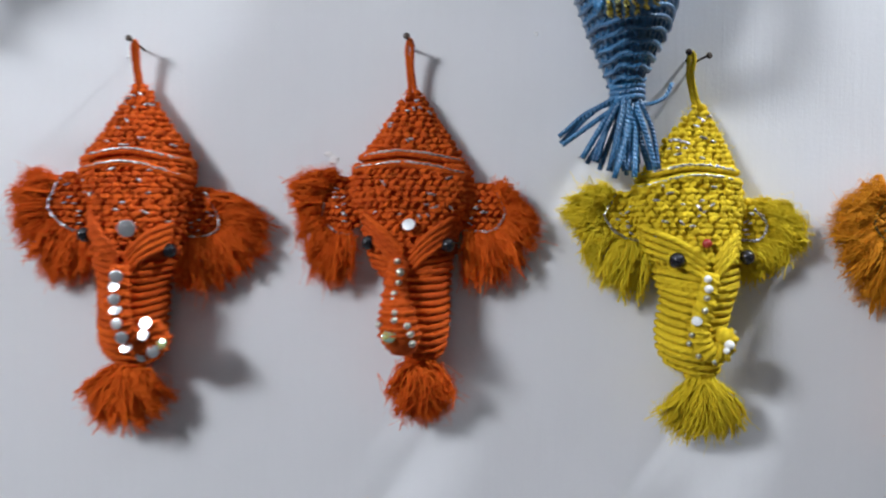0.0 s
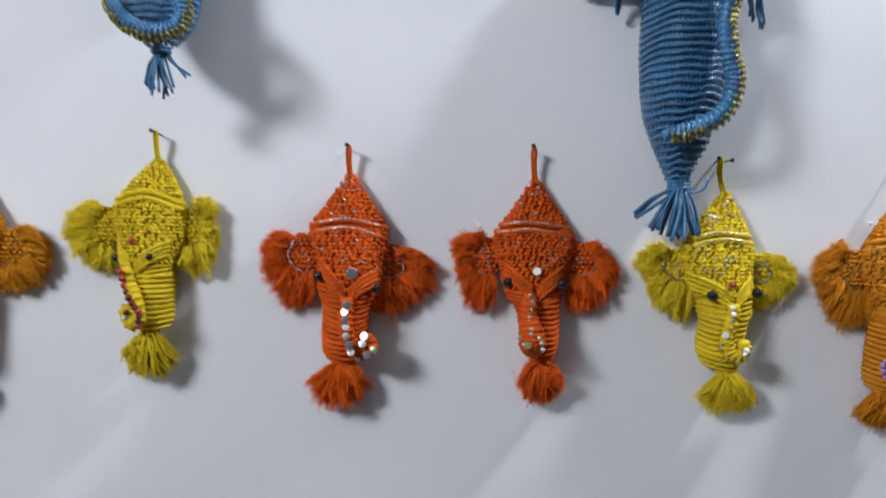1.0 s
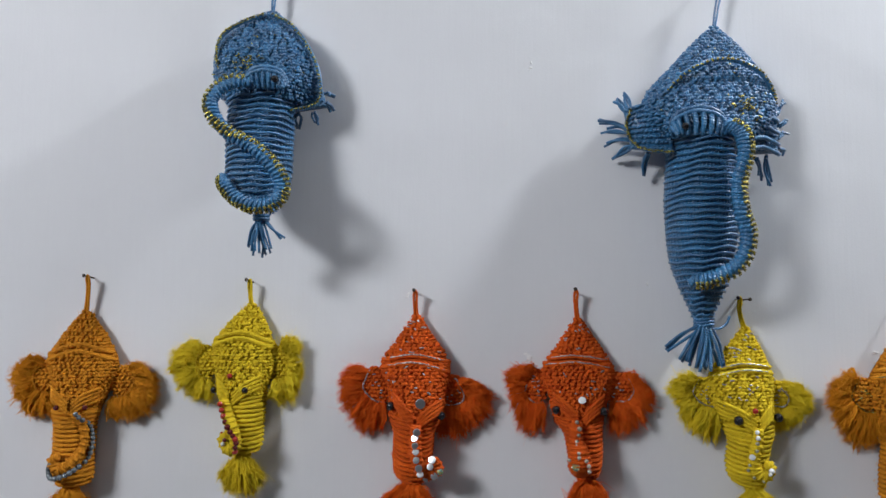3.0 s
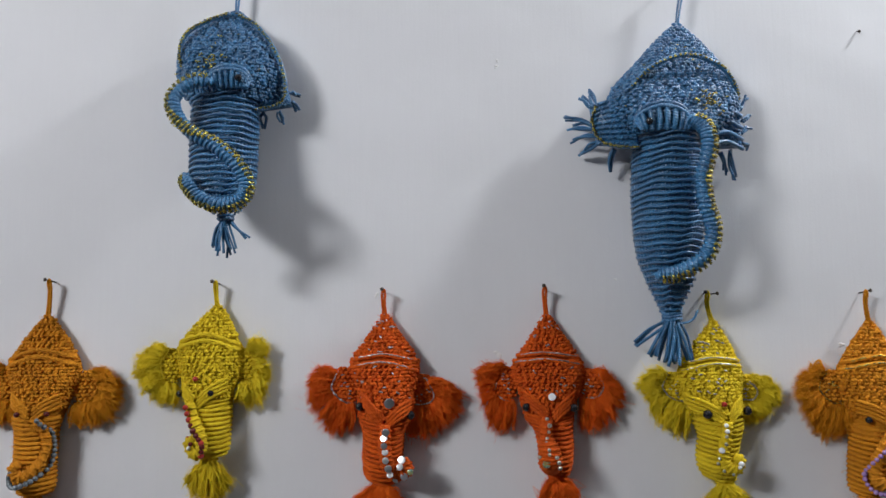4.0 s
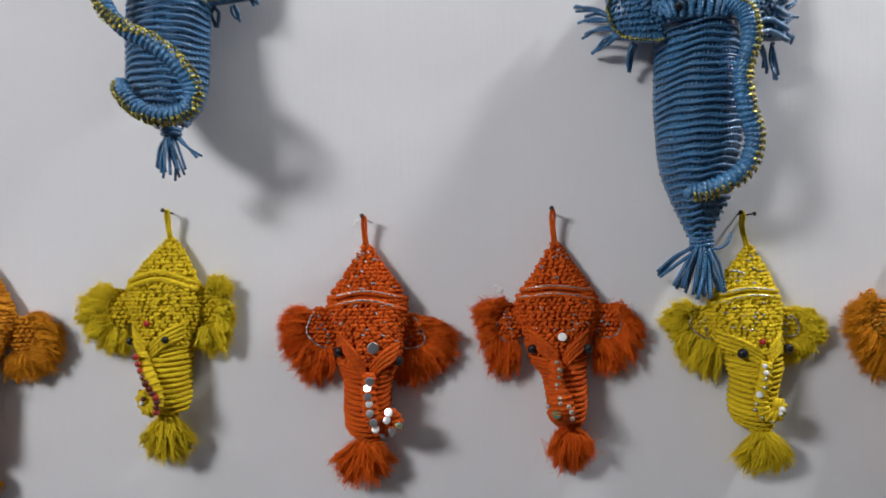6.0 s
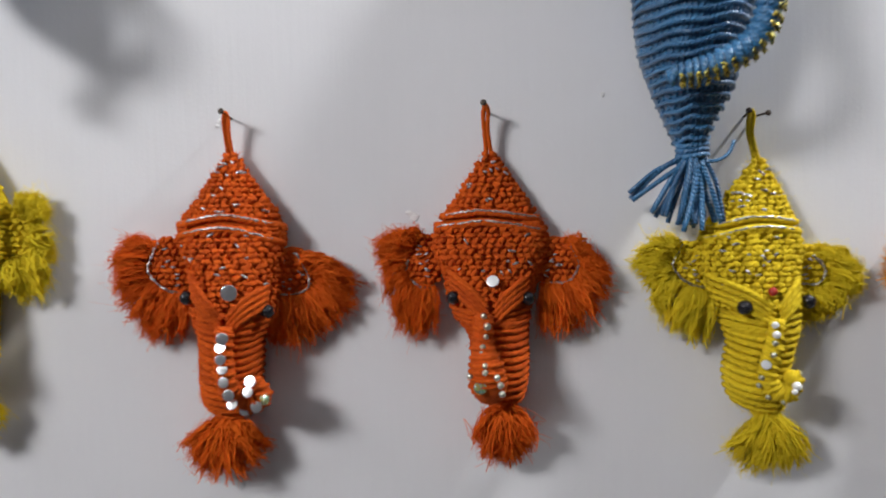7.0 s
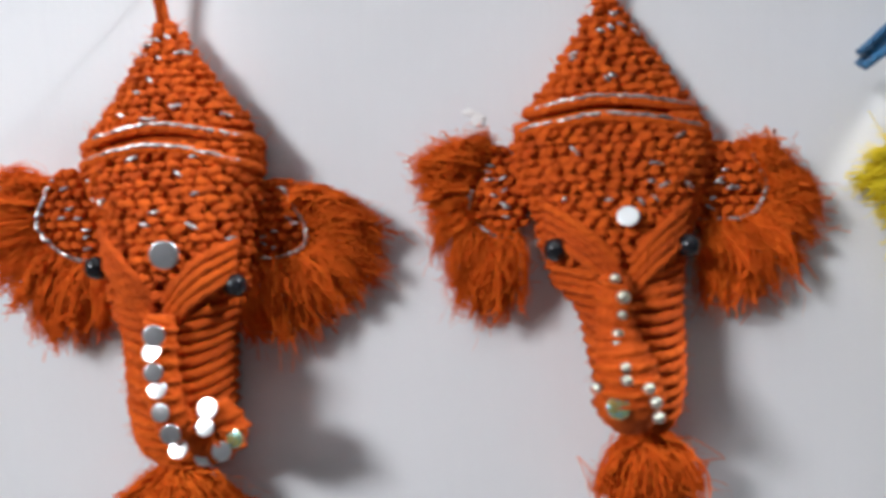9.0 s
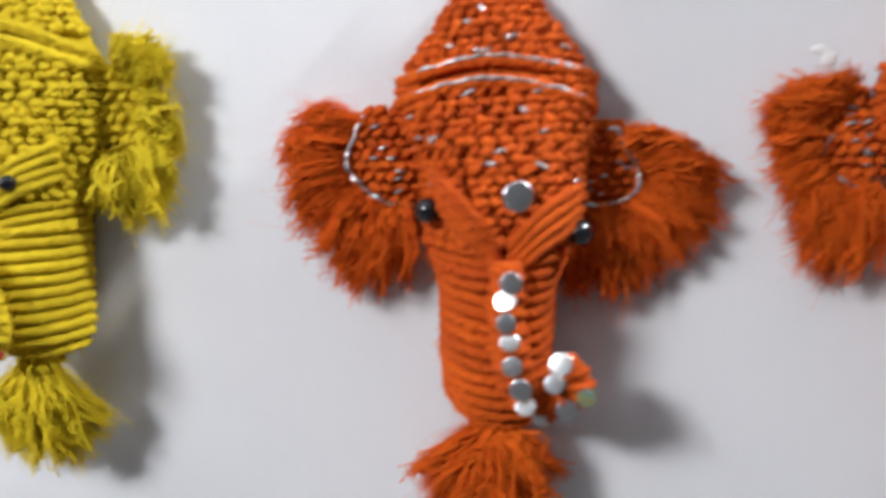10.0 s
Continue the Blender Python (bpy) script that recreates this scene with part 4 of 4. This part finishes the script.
def blue_long():
    rng = random.Random(21)
    ob = thing("satin_elephant_hanging", 0.152, 1.619, "large blue satin cord elephant head with a long ridged trunk", "wall hanging", "blue satin elephant heads")
    cap = Form([(285, -27, -20, 14, 4), (262, -50, 3, 14, 12), (238, -72, 21, 14, 22), (215, -94, 32, 14, 32), (196, -104, 36, 14, 40), (178, -98, 30, 14, 47), (160, -80, 10, 14, 50)], 3.6)
    satin_loop(ob, (-23, 16, 286), (-12, 16, 345), rng)
    cap_knots(ob, "pointed_cap", cap, 285, 160, rng, gold=26)
    trimmed_edge(ob, [(-93, 30, 194), (-78, 42, 212), (-56, 48, 231), (-24, 50, 240), (8, 46, 231), (26, 38, 214), (33, 30, 196)], rng)
    gold_patch(ob, (-8, cap.on(-8, 188)[1] + 3.5, 188), 7, 34, rng)
    body = Form([(176, -78, -18, 10, 50), (160, -73, -8, 10, 54), (98, -76, -1, 8, 54), (56, -74, -7, 8, 52), (35, -71, -12, 8, 48), (11, -62, -18, 8, 40), (-6, -54, -27, 8, 28), (-19, -49, -33, 10, 18)], 2.6)
    satin_trunk(ob, body, 158, -19, 6.0, rng)
    brow_arch(ob, [(-80, 54, 164), (-76, 62, 177), (-55, 68, 183), (-34, 66, 177), (-25, 62, 160)], rng, (-50, 64, 160))
    bead("eye_bead", BLACK, ob, (-69, 67, 168), 3.6, "shiny black eye bead")
    bead("eye_bead", BLACK, ob, (30, 34, 158), 3.4, "shiny black eye bead")
    satin_curl(ob, [(-30, 66, 172), (-17, 70, 160), (-14, 72, 140), (-21, 70, 112), (-19, 70, 84), (-13, 70, 60), (-22, 70, 34), (-46, 66, 20), (-68, 62, 16)], 6.0, rng, (0.5, 0.62), 46)
    flap = ear_sheet(ob, [(-120, 26, 196), (-84, 34, 206), (-72, 40, 148), (-113, 26, 154)], rng)
    trimmed_edge(flap, [(-113, 28, 196), (-118, 28, 178), (-110, 29, 158), (-92, 36, 150), (-74, 44, 148)], rng, 2.0)
    right = ear_sheet(ob, [(4, 44, 196), (33, 30, 196), (38, 22, 150), (0, 34, 146)], rng, 6, 7)
    for z in (184, 172, 160, 150):
        g = Geo()
        g.tube(wobble(smooth_path([(-4, 52, z - 3), (14, 46, z + 1), (34, 33, z - 4)], 12), rng, 0.3), 2.3, 8)
        part("cord_ridge", g, BLUE, right)
    satin_ends(flap, [((-112, 24, 194), (-118, 20, 214)), ((-115, 24, 188), (-128, 18, 208)), ((-117, 24, 176), (-143, 14, 186)), ((-116, 24, 172), (-138, 14, 176)), ((-113, 24, 164), (-136, 12, 160)),
                      ((-110, 24, 158), (-126, 12, 150)), ((-96, 28, 150), (-96, 14, 132))], rng)
    satin_ends(right, [((36, 22, 190), (44, 16, 204)), ((38, 22, 178), (50, 14, 184)), ((38, 22, 166), (50, 12, 170)), ((37, 22, 156), (47, 12, 152)), ((24, 24, 146), (30, 12, 120)), ((14, 26, 144), (24, 14, 126))], rng)
    # tassel
    g = Geo()
    for k in range(3):
        g.tube([(-41 + 9 * math.cos(a), 20 + 8 * math.sin(a), -20 - 3.2 * k + 0.8 * math.sin(2 * a)) for a in np.linspace(0, 6.283, 26)], 1.8, 7)
    knot = part("tassel_binding", g, BLUE, ob)
    satin_ends(knot, [((-44, 24, -27), (-79, 18, -51)), ((-45, 24, -27), (-63, 16, -62)), ((-44, 24, -28), (-56, 20, -67)), ((-42, 26, -28), (-50, 24, -70)), ((-41, 27, -28), (-44, 22, -69)),
                      ((-40, 26, -28), (-38, 24, -71)), ((-38, 24, -28), (-33, 18, -66)), ((-37, 24, -28), (-25, 16, -67))], rng, 1.65, 3)
    g = Geo()
    g.tube(smooth_path([(-38, 20, -26), (-30, 24, -30), (-20, 22, -26), (-15, 20, -17)], 14), 1.2, 7)
    part("cord_end", g, BLUE, knot)
    nail(0.140, 1.964, 20.0, 0.0, 2.0)
    return ob


def blue_short():
    rng = random.Random(22)
    ob = thing("satin_elephant_hanging", -0.358, 1.636, "blue satin cord elephant head with an S-shaped curled trunk", "wall hanging", "blue satin elephant heads")
    cap = Form([(290, 14, 22, 14, 4), (276, -10, 36, 14, 14), (258, -34, 52, 14, 26), (238, -41, 64, 14, 36), (216, -40, 70, 14, 42), (200, -36, 66, 14, 44), (186, -24, 56, 14, 44)], 3.8)
    satin_loop(ob, (18, 16, 290), (22, 16, 346), rng)
    cap_knots(ob, "pointed_cap", cap, 290, 186, rng, gold=20)
    trimmed_edge(ob, [(20, 28, 284), (40, 32, 272), (60, 34, 248), (74, 34, 214), (72, 34, 186), (44, 42, 175)], rng, 2.2)
    trimmed_edge(ob, [(14, 28, 284), (-8, 40, 270), (-26, 46, 254), (-31, 46, 232), (-26, 44, 214)], rng, 2.4)
    ear = ear_sheet(ob, [(40, 40, 214), (72, 30, 220), (80, 22, 184), (42, 32, 176)], rng, 7, 8)
    satin_ends(ear, [((78, 22, 200), (84, 16, 196)), ((78, 22, 190), (84, 16, 184)), ((66, 24, 178), (68, 16, 166)), ((50, 26, 176), (48, 16, 164))], rng)
    gold_patch(ob, (2, cap.on(2, 222)[1] + 3.5, 222), 6, 24, rng)
    gold_patch(ob, (-22, cap.on(-22, 204)[1] + 3.5, 204), 5, 16, rng)
    body = Form([(206, 0, 46, 26, 34), (192, -20, 47, 26, 36), (150, -21, 47, 30, 38), (106, -17, 48, 40, 38), (84, -9, 46, 50, 34), (74, 2, 40, 56, 26), (64, 18, 34, 62, 14)], 2.6)
    satin_trunk(ob, body, 188, 66, 6.0, rng)
    brow_arch(ob, [(4, 64, 196), (12, 70, 206), (28, 72, 209), (42, 68, 205), (47, 62, 194)], rng, (26, 66, 192))
    bead("eye_bead", BLACK, ob, (37, 72, 200), 3.6, "shiny black eye bead")
    satin_curl(ob, [(14, 68, 198), (-8, 76, 194), (-23, 80, 178), (-18, 82, 158), (-2, 84, 141), (20, 86, 128), (39, 88, 111), (50, 88, 92), (46, 88, 77), (28, 90, 71), (8, 88, 78), (-5, 86, 92), (-7, 84, 102)], 5.4, rng, (2.7, 0.35), 62)
    g = Geo()
    for k in range(2):
        g.tube([(26 + 7 * math.cos(a), 70 + 6 * math.sin(a), 63 - 3.2 * k) for a in np.linspace(0, 6.283, 24)], 1.8, 7)
    knot = part("tassel_binding", g, BLUE, ob)
    satin_ends(knot, [((23, 70, 59), (13, 68, 30)), ((25, 70, 59), (20, 70, 26)), ((26, 72, 59), (28, 70, 23)), ((28, 70, 59), (35, 68, 28)), ((30, 70, 59), (46, 66, 40))], rng, 1.2, 3)
    nail(-0.336, 1.982, 20.0, 0.0, 2.0)
    return ob


blue_long()
blue_short()


# ---- marks on the wall ----
def putty(x, z, r, seed):
    rng = random.Random(seed)
    g = Geo()
    for _ in range(4):
        g.blob((rng.uniform(-r, r), 0.2, rng.uniform(-r, r)), (r * rng.uniform(0.5, 1), 0, 0), (0, 0, r * rng.uniform(0.4, 0.9)), (0, rng.uniform(0.25, 0.6), 0), 10, 6)
    ob = thing("putty_dab", x, z, "small dab of white filler on the painted wall", "wall filler", "filler dabs")
    part("lump", g, PUTTY, ob)


putty(-0.066, 1.559, 3.0, 1)
putty(-0.194, 1.622, 2.2, 2)
putty(0.291, 1.565, 1.8, 3)
putty(-0.062, 1.867, 1.4, 4)
putty(-0.0615, 1.874, 1.2, 5)
putty(0.059, 1.635, 1.2, 6)
nail(0.327, 1.899, 4.0, 0.5, -1.0, 0.8)
